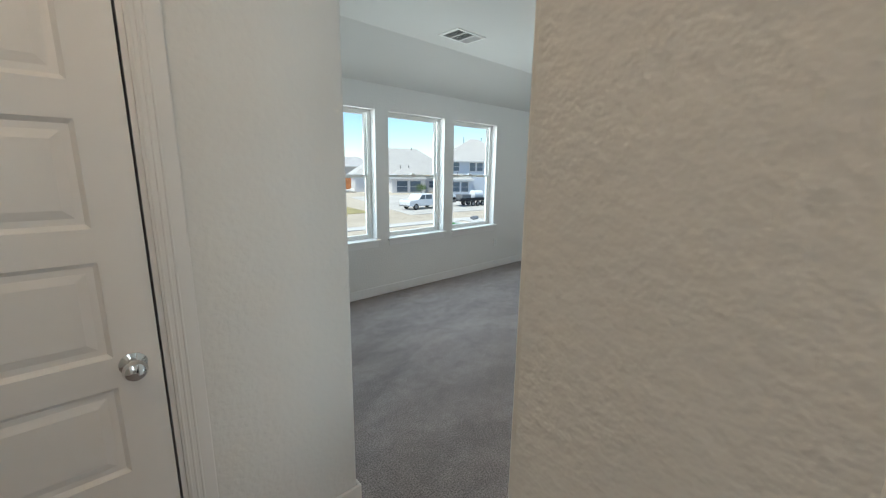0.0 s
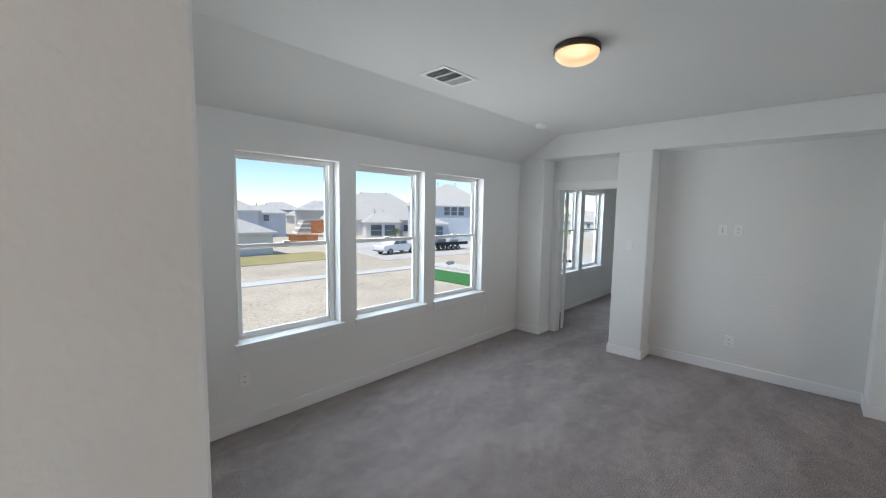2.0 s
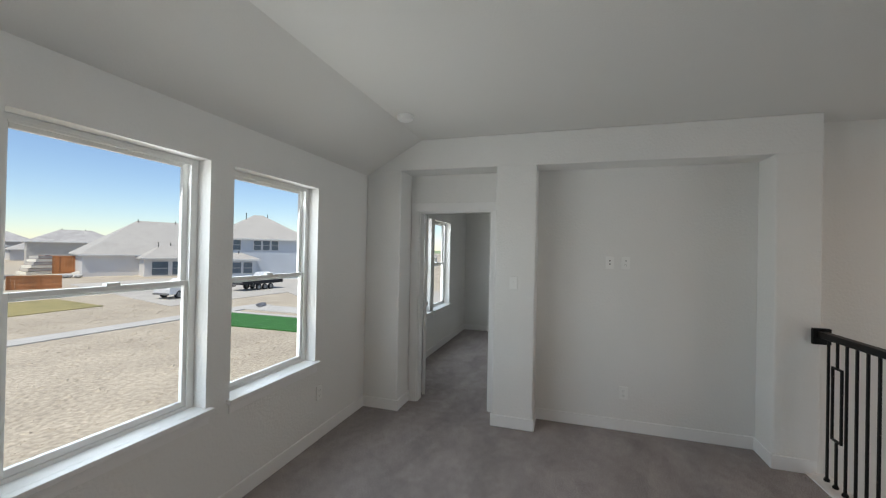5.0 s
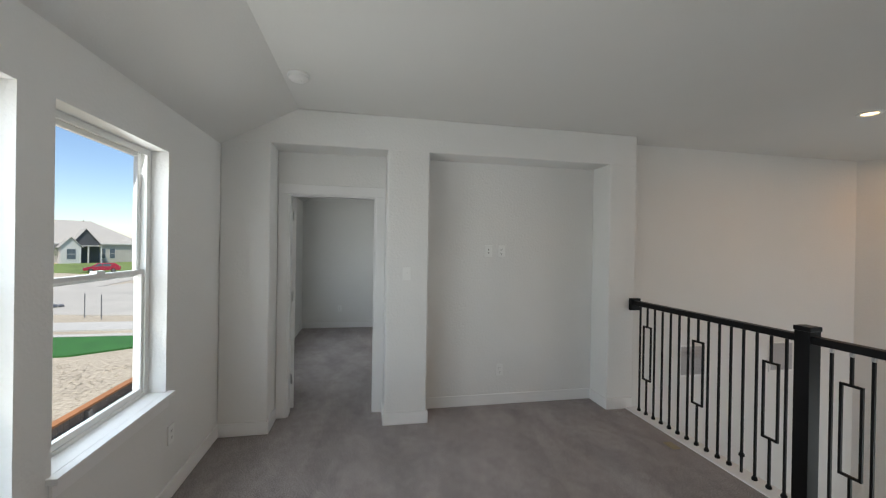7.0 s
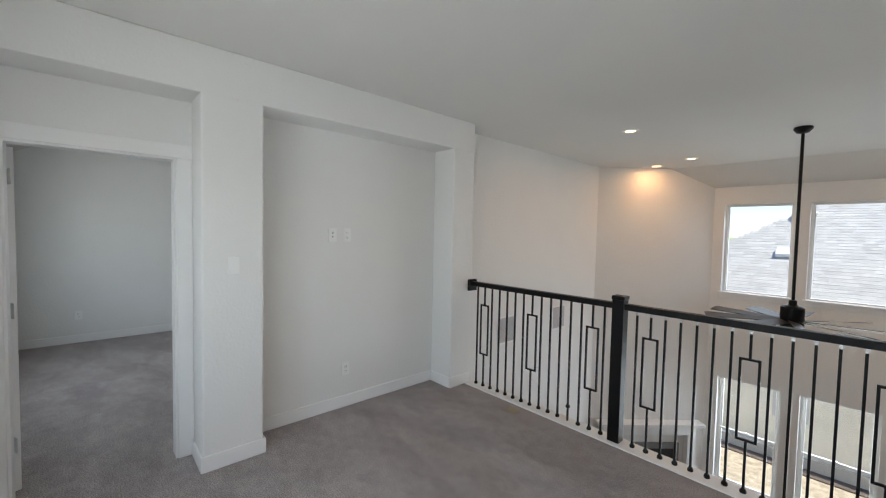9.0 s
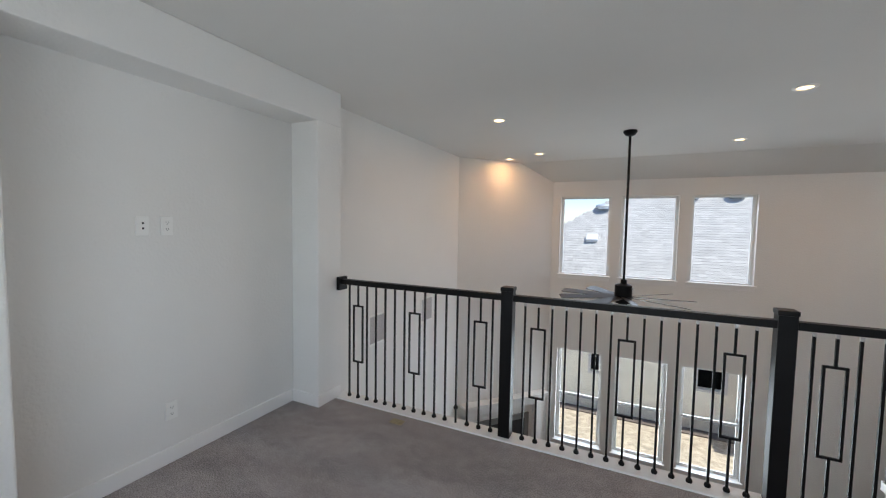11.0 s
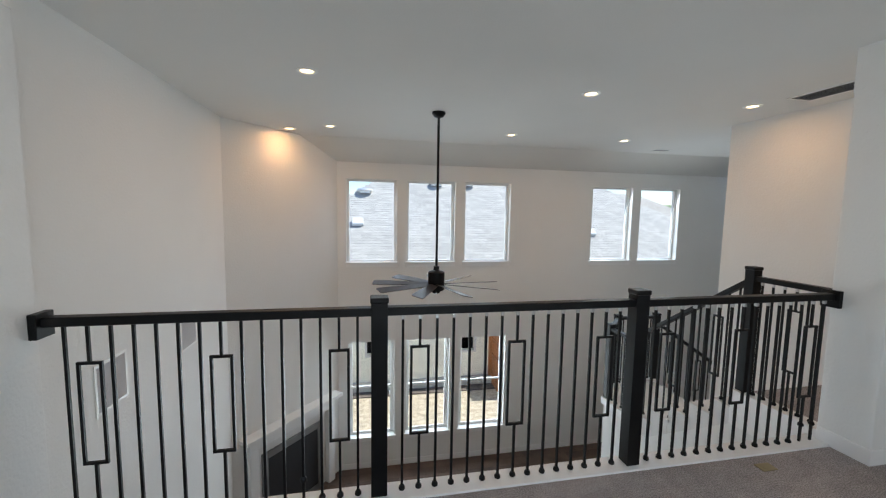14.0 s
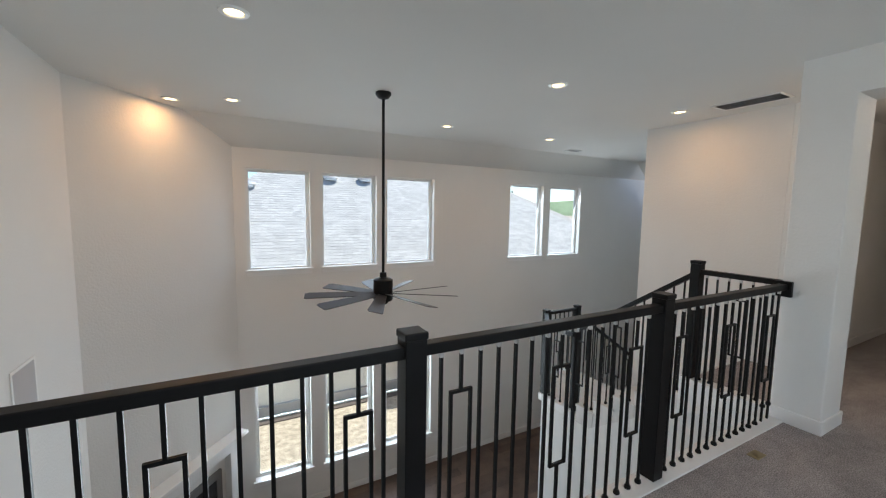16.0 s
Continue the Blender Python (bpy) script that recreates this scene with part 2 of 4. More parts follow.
# ---- mesh helpers ----
def box(bm, x0, x1, y0, y1, z0, z1, m=None):
    x0, x1, y0, y1, z0, z1 = min(x0, x1), max(x0, x1), min(y0, y1), max(y0, y1), min(z0, z1), max(z0, z1)
    v = [bm.verts.new((x, y, z)) for x in (x0, x1) for y in (y0, y1) for z in (z0, z1)]
    if m is not None:
        for p in v:
            p.co = m @ p.co
    fs = [(0, 1, 3, 2), (4, 6, 7, 5), (0, 4, 5, 1), (2, 3, 7, 6), (0, 2, 6, 4), (1, 5, 7, 3)]
    return [bm.faces.new([v[i] for i in f]) for f in fs]


def prism(bm, pts, z0, z1):
    """An upright prism over a counter-clockwise outline."""
    a = [bm.verts.new((x, y, z0)) for x, y in pts]
    b = [bm.verts.new((x, y, z1)) for x, y in pts]
    n = len(pts)
    bm.faces.new(a[::-1])
    bm.faces.new(b)
    for i in range(n):
        bm.faces.new((a[i], a[(i + 1) % n], b[(i + 1) % n], b[i]))


def extrude(bm, pts, d, m=None):
    """A slab: outline of 3D points, pushed by the vector d."""
    a = [Vector(p) for p in pts]
    b = [p + Vector(d) for p in a]
    if m is not None:
        a, b = [m @ p for p in a], [m @ p for p in b]
    a, b = [bm.verts.new(p) for p in a], [bm.verts.new(p) for p in b]
    n = len(a)
    bm.faces.new(a)
    bm.faces.new(b[::-1])
    for i in range(n):
        bm.faces.new((a[i], b[i], b[(i + 1) % n], a[(i + 1) % n]))


def lathe(bm, profile, place=(0, 0, 0), n=24, m=None):
    """Turn a profile of (radius, z) round the z axis."""
    rings = []
    for r, z in profile:
        ring = []
        for i in range(n):
            a = 2 * math.pi * i / n
            p = Vector((r * math.cos(a), r * math.sin(a), z))
            ring.append(bm.verts.new((m @ p if m is not None else p) + Vector(place)))
        rings.append(ring)
    for p, q in zip(rings, rings[1:]):
        for i in range(n):
            bm.faces.new((p[i], p[(i + 1) % n], q[(i + 1) % n], q[i]))
    bm.faces.new(rings[0][::-1])
    bm.faces.new(rings[-1])


def bar(bm, p, q, w, h, up=(0, 0, 1)):
    """A bar of w by h from p to q."""
    p, q = Vector(p), Vector(q)
    d = (q - p).normalized()
    s = d.cross(Vector(up)).normalized()
    u = s.cross(d)
    c = [(-1, -1), (1, -1), (1, 1), (-1, 1)]
    extrude(bm, [p + s * (w / 2 * i) + u * (h / 2 * j) for i, j in c], q - p)


def soften(bm, width, segments=2, verts_only_vertical=False):
    bmesh.ops.recalc_face_normals(bm, faces=bm.faces)
    edges = [e for e in bm.edges if len(e.link_faces) == 2 and e.calc_face_angle(0) > 0.5]
    if verts_only_vertical:
        edges = [e for e in edges if abs((e.verts[0].co - e.verts[1].co).normalized().z) > 0.99]
    bmesh.ops.bevel(bm, geom=edges, offset=width, segments=segments, affect="EDGES", profile=0.5, clamp_overlap=True)


def make(name, bm, mat, parent=None, smooth=False, soft=0.0, label=""):
    if soft:
        soften(bm, soft)
    bmesh.ops.recalc_face_normals(bm, faces=bm.faces)
    me = bpy.data.meshes.new(name)
    bm.to_mesh(me)
    bm.free()
    me.materials.append(mat)
    if smooth:
        me.polygons.foreach_set("use_smooth", [True] * len(me.polygons))
        me.set_sharp_from_angle(angle=0.6)
    ob = new(name, me)
    if parent is not None:
        ob.parent = parent
    if label:
        tagged(ob, label)
    return ob


def part(name, bm, mat, parent, label="", smooth=False, soft=0.0):
    return make(name, bm, mat, parent, smooth, soft, label)


def boxes(*specs):
    bm = bmesh.new()
    for s in specs:
        box(bm, *s)
    return bm


def structure(name, bm, mat, label, soft=0.0, vertical=False):
    if soft and vertical:
        soften(bm, soft, 3, True)
        soft = 0
    ob = make(name, bm, mat, soft=soft)
    return tagged(ob, label, name.split("_")[0], kind="structure")


def empty(name, label, category, group="", kind="", at=(0, 0, 0)):
    e = new(name)
    e.location = at
    return tagged(e, label, category, group, kind)


def wall_x(bm, x0, x1, y0, y1, z0, z1, holes):
    """A wall that runs along x; holes: (x0, x1, z0, z1)."""
    xs = sorted({x0, x1, *[h[0] for h in holes], *[h[1] for h in holes]})
    for a, b in zip(xs, xs[1:]):
        col = sorted([h for h in holes if h[0] < (a + b) / 2 < h[1]], key=lambda h: h[2])
        z = z0
        for h in col:
            if h[2] > z:
                box(bm, a, b, y0, y1, z, h[2])
            z = h[3]
        if z < z1:
            box(bm, a, b, y0, y1, z, z1)


# ---- structure ----
CH0, CH1 = (5.72, -3.35), (4.42, -4.86)

bm = boxes((-4.75, 9.95, 0.05, 3.82, -0.3, 0), (-4.75, 0.46, -0.77, 0.05, -0.3, 0), (5.88, 9.95, -0.6, 0.05, -0.3, 0))
structure("floor_carpet", bm, CARPET, "grey cut-pile carpet floor with vacuum marks")
bm = boxes((0.72, 5.45, -0.10, 0.05, -0.32, 0.012))
structure("trim_balcony_edge", bm, TRIM, "white painted board under the balcony railing", 0.004)
bm = boxes((0.46, 0.60, -0.83, -0.05, -0.32, 0.012))
structure("trim_stair_edge", bm, TRIM, "white painted board at the stair head", 0.004)

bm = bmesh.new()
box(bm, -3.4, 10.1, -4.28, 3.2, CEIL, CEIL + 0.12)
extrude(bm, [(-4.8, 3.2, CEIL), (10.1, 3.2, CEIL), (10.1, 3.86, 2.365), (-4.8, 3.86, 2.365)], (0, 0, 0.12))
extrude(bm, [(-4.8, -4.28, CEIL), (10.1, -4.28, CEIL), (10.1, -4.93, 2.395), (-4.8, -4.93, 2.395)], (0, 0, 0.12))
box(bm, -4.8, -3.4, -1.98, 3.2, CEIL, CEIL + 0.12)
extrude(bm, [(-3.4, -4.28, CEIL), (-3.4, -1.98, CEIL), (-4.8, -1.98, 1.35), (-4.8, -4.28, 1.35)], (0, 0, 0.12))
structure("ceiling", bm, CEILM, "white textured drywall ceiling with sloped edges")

bm = bmesh.new()
wall_x(bm, -4.75, 10.0, NY, NY + 0.17, GROUND, 2.75, [(a, b, *NZ) for a, b in NWIN])
structure("wall_north", bm, WALL, "white drywall wall with three tall windows")
bm = bmesh.new()
wall_x(bm, -4.75, CH1[0], SY - 0.17, SY, GROUND, 2.8, [(a, b, *SZ) for a, b in SWIN] + [(a, b, *SLZ) for a, b in SLOW])
structure("wall_south", bm, WALL, "white two-storey drywall wall with eight windows")
bm = bmesh.new()
prism(bm, [CH0, CH1, (CH1[0], CH1[1] - 0.17), (6.0, -5.03), (6.0, CH0[1])], LOW - 0.2, 2.8)
structure("wall_corner", bm, WALL, "white angled drywall wall above the fireplace")
structure("wall_void_east", boxes((5.72, 5.88, CH0[1], -0.04, LOW, CEIL)), WALL, "white two-storey drywall wall with vents")

DY0, DY1, DZ = 2.535, 3.32, 2.05
EX, BX = 5.44, 5.74
structure("wall_east_header", boxes((EX, BX + 0.12, -0.04, NY, 2.435, CEIL)), WALL, "white drywall header above two wall niches", 0.008)
structure("wall_pillar", boxes((EX, BX, 2.07, 2.445, 0, 2.436)), WALL, "white drywall pier between doorway and niche", 0.014, True)
structure("wall_pier_south", boxes((EX, BX, -0.04, 0.255, -0.31, 2.436)), WALL, "white drywall pier beside the railing", 0.014, True)
structure("wall_pier_north", boxes((EX, BX, 3.415, NY, 0, 2.436)), WALL, "white drywall pier in the window corner", 0.014, True)
bm = boxes((BX, BX + 0.12, -0.04, DY0, 0, 2.436), (BX, BX + 0.12, DY1, NY, 0, 2.436), (BX, BX + 0.12, DY0, DY1, DZ, 2.436))
structure("wall_niche_back", bm, WALL, "white drywall niche wall with a doorway")
structure("wall_below_loft", boxes((EX, 5.88, -0.04, 3.9, LOW, -0.3)), WALL, "white drywall wall below the loft")
structure("wall_bedroom_east", boxes((9.75, 9.9, -0.6, NY, 0, CEIL)), WALL, "white drywall bedroom wall")
structure("wall_bedroom_south", boxes((BX + 0.12, 9.9, -0.6, -0.45, 0, CEIL)), WALL, "white drywall bedroom wall")
structure("wall_column", boxes((0.36, 0.72, -0.05, 0.26, 0, 2.445)), WALL, "white drywall pier at the stair hall", 0.012, True)
structure("wall_hall_header", boxes((0.36, 0.72, -0.05, 1.36, 2.444, CEIL)), WALL, "white drywall header over the hall opening")
bm = boxes((0.30, 0.755, 1.345, NY, 0, CEIL))
bmesh.ops.bevel(bm, geom=[e for e in bm.edges if all(abs(v.co.x - 0.755) < 1e-4 and v.co.y < 1.4 for v in e.verts)], offset=0.016, segments=3, affect="EDGES", profile=0.5)
structure("wall_loft_west", bm, WALL, "white drywall wall at the hall corner")
HD = (-0.665, 0.14)
bm = bmesh.new()
wall_x(bm, -4.75, 0.30, 1.345, 1.49, 0, CEIL, [(HD[0], HD[1], 0, 2.05)])
structure("wall_hall_north", bm, WALL, "white drywall hall wall with a closet door")
structure("wall_hall_south", boxes((-4.75, -0.55, -0.54, -0.39, LOW, CEIL)), WALL, "white drywall hall wall")
structure("wall_stair_west", boxes((-0.70, -0.55, -2.13, -0.54, LOW, CEIL)), WALL, "white drywall wall beside the stairs", 0.01, True)
structure("wall_stair_north", boxes((-4.75, -0.70, -2.13, -1.98, LOW, CEIL)), WALL, "white drywall wall along the lower flight")
structure("wall_west", boxes((-4.9, -4.75, -5.0, 3.9, LOW, CEIL)), WALL, "white drywall end wall")
structure("wall_lower_hall", boxes((-0.55, 0.46, 0.0, 0.1, LOW, -0.3)), WALL, "white drywall wall under the hall")
structure("wall_closet_back", boxes((-0.9, 0.30, 1.9, 2.0, 0, CEIL)), WALL, "closet back wall")
structure("floor_slab", boxes((-4.9, 6.0, -5.0, 3.9, LOW - 0.2, LOW - 0.012)), CONC, "concrete slab under the plank floor")

# ---- baseboards ----
BH, BT = 0.108, 0.014


def baseboard(name, x0, x1, y0, y1, z=0.0):
    bm = boxes((x0, x1, y0, y1, z, z + BH))
    soften(bm, 0.004, 1)
    return tagged(make(name, bm, TRIM), "white painted flat baseboard", "baseboard", kind="structure")


for a in [
    (0.769, EX, NY - BT, NY), (EX - BT, EX, 3.415, NY - BT), (EX - BT, BX, 3.401, 3.415), (EX - BT, EX, 2.056, 2.459), (EX, BX - BT, 2.056, 2.07),
    (EX, BX - BT, 2.445, 2.459), (BX - BT, BX, 0.255, 2.07), (EX, BX - BT, 0.255, 0.269), (EX - BT, EX, -0.02, 0.269), (0.72, 0.734, -0.04, 0.274),
    (0.346, 0.72, 0.26, 0.274), (0.346, 0.36, -0.05, 0.26), (0.225, 0.769, 1.331, 1.345), (0.755, 0.769, 1.345, NY - BT), (-4.75, HD[0] - 0.09, 1.331, 1.345),
    (-4.75, -0.55, -0.39, -0.376), (-0.55, -0.536, -0.77, -0.39), (9.736, 9.75, -0.45, NY), (BX + 0.12, 9.736, NY - BT, NY),
]:
    baseboard("baseboard", *a)
baseboard("baseboard", -4.75, CH1[0], SY, SY + BT, LOW)
baseboard("baseboard", 5.706, 5.72, CH0[1], -0.04, LOW)


# ---- windows ----
def window(name, x0, x1, z0, z1, yw, s, meeting, room_sill=True):
    """A white vinyl window in a wall along x. s: +1 when outside lies towards +y."""
    w = empty(name, "white vinyl %s window with a painted stool" % ("single-hung" if meeting else "fixed"), "window", kind="structure")
    fo, fi = yw + s * 0.16, yw + s * 0.095
    t, th = 0.036, 0.024
    bm = boxes((x0, x0 + t, fi, fo, z0, z1), (x1 - t, x1, fi, fo, z0, z1), (x0 + t, x1 - t, fi, fo, z1 - th, z1), (x0 + t, x1 - t, fi, fo, z0, z0 + th))
    part("window_frame", bm, VINYL, w, soft=0.003)
    lip, fm = 0.012, fi + s * 0.018
    part("glazing_stop", boxes((x0 + t, x0 + t + lip, fm, fo, z0 + th, z1 - th), (x1 - t - lip, x1 - t, fm, fo, z0 + th, z1 - th), (x0 + t + lip, x1 - t - lip, fm, fo, z1 - th - lip, z1 - th)) if not meeting else
         boxes((x0 + t, x0 + t + lip, fi - s * 0.004, fi + s * 0.0055, z0 + th, z1 - th), (x1 - t - lip, x1 - t, fi - s * 0.004, fi + s * 0.0055, z0 + th, z1 - th), (x0 + t + lip, x1 - t - lip, fi - s * 0.004, fi + s * 0.0055, z1 - th - lip, z1 - th)), VINYL, w, soft=0.002)
    st = 0.034
    if meeting:
        zm = (z0 + z1) / 2 - 0.005
        for nm, a, b, ya, yb in (("upper_sash", zm - 0.012, z1 - th, fi + s * 0.035, fi + s * 0.058), ("lower_sash", z0 + th, zm + 0.028, fi + s * 0.006, fi + s * 0.032)):
            bm = boxes((x0 + t, x0 + t + st, ya, yb, a, b), (x1 - t - st, x1 - t, ya, yb, a, b), (x0 + t + st, x1 - t - st, ya, yb, b - 0.026, b), (x0 + t + st, x1 - t - st, ya, yb, a, a + 0.032))
            sash = part(nm, bm, VINYL, w, soft=0.003)
            ym = (ya + yb) / 2
            part("pane", boxes((x0 + t + st - 0.004, x1 - t - st + 0.004, ym - 0.002, ym + 0.002, a + 0.028, b - 0.022)), GLASS, sash)
        part("latch", boxes(((x0 + x1) / 2 - 0.03, (x0 + x1) / 2 + 0.03, fi, fi + s * 0.03, zm + 0.028, zm + 0.042)), VINYL, w)
    else:
        ym = fi + s * 0.03
        part("pane", boxes((x0 + t - 0.004, x1 - t + 0.004, ym - 0.002, ym + 0.002, z0 + th - 0.004, z1 - th + 0.004)), GLASS, w)
    if room_sill:
        bm = boxes((x0 - 0.03, x1 + 0.03, yw - s * 0.042, yw - s * 0.0005, z0 - 0.020, z0 + 0.006), (x0 + 0.001, x1 - 0.001, yw - s * 0.001, fi + s * 0.002, z0 - 0.010, z0 + 0.006))
        part("window_sill", bm, TRIM, w, soft=0.003)
        part("apron", boxes((x0 - 0.012, x1 + 0.012, yw - s * 0.013, yw, z0 - 0.085, z0 - 0.0205)), TRIM, w, soft=0.002)
    return w


wi = 1
for a, b in NWIN:
    window("window_%d" % wi, a, b, *NZ, NY, 1, True)
    wi += 1
for a, b in SWIN:
    window("window_%d" % wi, a, b, *SZ, SY, -1, False)
    wi += 1
for a, b in SLOW:
    window("window_%d" % wi, a, b, *SLZ, SY, -1, True)
    wi += 1


# ---- doors ----
def panel_door(name, label, width, height, knob_mat, m, knob_end=1):
    """A moulded door with five raised panels; hinge at x=0, front towards -y."""
    d = empty(name, label, "door", kind="structure")
    d.matrix_world = m
    T = 0.035
    st, rl = 0.105, 0.089
    n = 5
    ph = 0.273
    bm = boxes((0, st, -T, 0, 0.01, height), (width - st, width, -T, 0, 0.01, height))
    z = 0.01
    zs = []
    for i in range(n + 1):
        h = 0.235 if i == 0 else (rl if i < n else height - z)
        box(bm, st, width - st, -T, 0, z, z + h)
        z += h
        if i < n:
            zs.append((z, z + ph))
            z += ph
    leaf = part("door_leaf", bm, TRIM, d)
    for a, b in zs:
        bm = bmesh.new()
        x0, x1, y = st - 0.001, width - st + 0.001, -T
        for side, ys in ((-1, -T), (1, 0.0)):
            k = -side
            o = [(x0, ys, a), (x1, ys, a), (x1, ys, b), (x0, ys, b)]

            def inset(e, dep):
                return [(x0 + e, ys + k * dep, a + e), (x1 - e, ys + k * dep, a + e), (x1 - e, ys + k * dep, b - e), (x0 + e, ys + k * dep, b - e)]
            rings = [[bm.verts.new(p) for p in r] for r in (inset(0, 0.001), inset(0.012, 0.011), inset(0.028, 0.011), inset(0.05, 0.004))]
            for p, q in zip(rings, rings[1:]):
                for i in range(4):
                    bm.faces.new((p[i], p[(i + 1) % 4], q[(i + 1) % 4], q[i]))
            bm.faces.new(rings[-1])
        part("panel", bm, TRIM, d)
    kx = width - 0.065 if knob_end > 0 else 0.065
    for side in (-1, 1):
        bm = bmesh.new()
        turn = Matrix.Rotation(radians(90 if side < 0 else -90), 4, "X")
        lathe(bm, [(0.033, 0.0), (0.033, 0.006), (0.013, 0.012), (0.011, 0.032), (0.020, 0.038), (0.0285, 0.050), (0.029, 0.060), (0.024, 0.070), (0.012, 0.0745)], (kx, -T if side < 0 else 0, 0.94), 24, turn)
        part("door_knob", bm, knob_mat, d, "round polished knob", smooth=True)
    part("latch_plate", boxes((width - 0.0005 if knob_end > 0 else -0.0015, width + 0.0015 if knob_end > 0 else 0.0005, -T + 0.006, -0.006, 0.90, 0.98)), STEEL, d)
    return d


d1 = panel_door("door_1", "closed white five-panel closet door with a chrome knob", HD[1] - HD[0] - 0.036, 2.03, CHROME, pose(HD[0] + 0.016, 1.345 + 0.037, 0), 1)
# casing of the closet door
def casing(name, x0, x1, top, y, s, W=0.09):
    c = empty(name, "white flat painted door casing", "trim", kind="structure")
    part("jamb_casing", boxes((x0 - W, x0, y, y - s * 0.016, 0, top)), TRIM, c, soft=0.004)
    part("jamb_casing", boxes((x1, x1 + W, y, y - s * 0.016, 0, top)), TRIM, c, soft=0.004)
    part("head_casing", boxes((x0 - W, x1 + W, y, y - s * 0.018, top, top + W)), TRIM, c, soft=0.004)
    part("stop", boxes((x0, x0 + 0.013, y, y + s * 0.118, 0, top), (x1 - 0.013, x1, y, y + s * 0.118, 0, top), (x0 + 0.013, x1 - 0.013, y, y + s * 0.118, top - 0.013, top)), TRIM, c)
    return c


cs = casing("trim_door_1", HD[0], HD[1], 2.05, 1.345, 1, 0.082)
for bx in (0.006, 0.022, 0.038):
    part("casing_bead", boxes((HD[1] + bx, HD[1] + bx + 0.007, 1.3245, 1.33, 0, 2.05)), TRIM, cs, soft=0.0025)
c = casing("trim_door_2", -(DY1 - 0.0), -DY0, DZ, 0.0, 1)
c.matrix_world = Matrix.Translation((BX, 0, 0)) @ Matrix.Rotation(radians(-90), 4, "Z")
d2 = panel_door("door_2", "open white five-panel bedroom door with a dark knob", 0.745, 2.03, BRONZE, pose(5.921, 3.320, 0, 0, 0, 24.5), 1)
for hz in (0.30, 1.09, 1.86):
    bm = boxes((-0.058, 0.0005, -0.006, -0.002, hz - 0.045, hz + 0.045), (-0.0025, 0.0005, -0.03, -0.006, hz - 0.045, hz + 0.045))
    lathe(bm, [(0.006, hz - 0.048), (0.0065, hz - 0.046), (0.0065, hz + 0.046), (0.006, hz + 0.048)], (-0.004, 0.006, 0), 10)
    part("hinge", bm, TRIM, d2, "painted butt hinge")


# ---- railing ----
def newel(name, x, y, z0, z1, w=0.088, group="black stair newels"):
    n = empty(name, "square black painted newel post with a flat cap", "newel", group, at=(x, y, z0))
    h = z1 - z0
    part("post", boxes((-w / 2, w / 2, -w / 2, w / 2, 0, h - 0.03)), BLACK, n, soft=0.003)
    part("cap", boxes((-w / 2 - 0.005, w / 2 + 0.005, -w / 2 - 0.005, w / 2 + 0.005, h - 0.03, h)), BLACK, n, soft=0.006)
    return n


def baluster_meshes(h, shoe_z=0.0):
    q = 0.0068
    bm = boxes((-q, q, -q, q, 0, h))
    plain = bpy.data.meshes.new("baluster")
    bm.to_mesh(plain)
    bm.free()
    bm = boxes((-q, q, -q, q, 0, 0.325), (-q, q, -q, q, 0.845, h))
    W = 0.048
    for a in ((-W - q, -W + q, -q, q, 0.325, 0.845), (W - q, W + q, -q, q, 0.325, 0.845), (-W + q, W - q, -q, q, 0.325, 0.325 + 2 * q), (-W + q, W - q, -q, q, 0.845 - 2 * q, 0.845)):
        box(bm, *a)
    rect = bpy.data.meshes.new("baluster_frame")
    bm.to_mesh(rect)
    bm.free()
    bm = bmesh.new()
    lathe(bm, [(0.017, 0.0), (0.019, 0.006), (0.0175, 0.016), (0.011, 0.026)], n=12)
    shoe = bpy.data.meshes.new("shoe")
    bm.to_mesh(shoe)
    bm.free()
    bm = boxes((-0.0085, 0.0085, -0.0085, 0.0085, h - 0.022, h))
    ferrule = bpy.data.meshes.new("ferrule")
    bm.to_mesh(ferrule)
    bm.free()
    for me in (plain, rect, shoe):
        me.materials.append(BLACK)
    ferrule.materials.append(NICKEL)
    return plain, rect, shoe, ferrule


PLAIN, RECT, SHOE, FERRULE = baluster_meshes(1.02)


def guard(name, p, q, count, label, first=1, every=6, raised=(), rail_from=None, rail_to=None, steps=False, ferrules=True):
    """A level or sloping black guard from p to q, points at floor height under the rail."""
    g = empty(name, label, "railing", "black balcony and stair railings")
    p, q = Vector(p), Vector(q)
    a, b = Vector(rail_from or p) + Vector((0, 0, 1.0485)), Vector(rail_to or q) + Vector((0, 0, 1.0485))
    bm = bmesh.new()
    bar(bm, a, b, 0.062, 0.046)
    part("handrail", bm, BLACK, g, "black painted square handrail", soft=0.006)
    along = (q - p)
    yaw = math.atan2(along.y, along.x)
    for i in range(count):
        c = p + along * ((i + 0.5) / count)
        fancy = (i - first) % every == 0
        ob = new("baluster", RECT if fancy else PLAIN)
        ob.parent = g
        ob.location, ob.rotation_euler = c, (0, 0, yaw)
        if steps:
            foot = -RISE * (int((-0.748 - c.y) / RUN) + 1) if c.y > -2.10 else LZ + 0.04
            ob.location.z = foot
            ob.scale.z = (c.z + 1.03 - foot) / 1.02
        if ferrules:
            new("ferrule", FERRULE).parent = ob
        s = new("shoe", SHOE)
        s.parent = ob
        s.location = (0, 0, 0.115 if i in raised else 0.0)
    return g


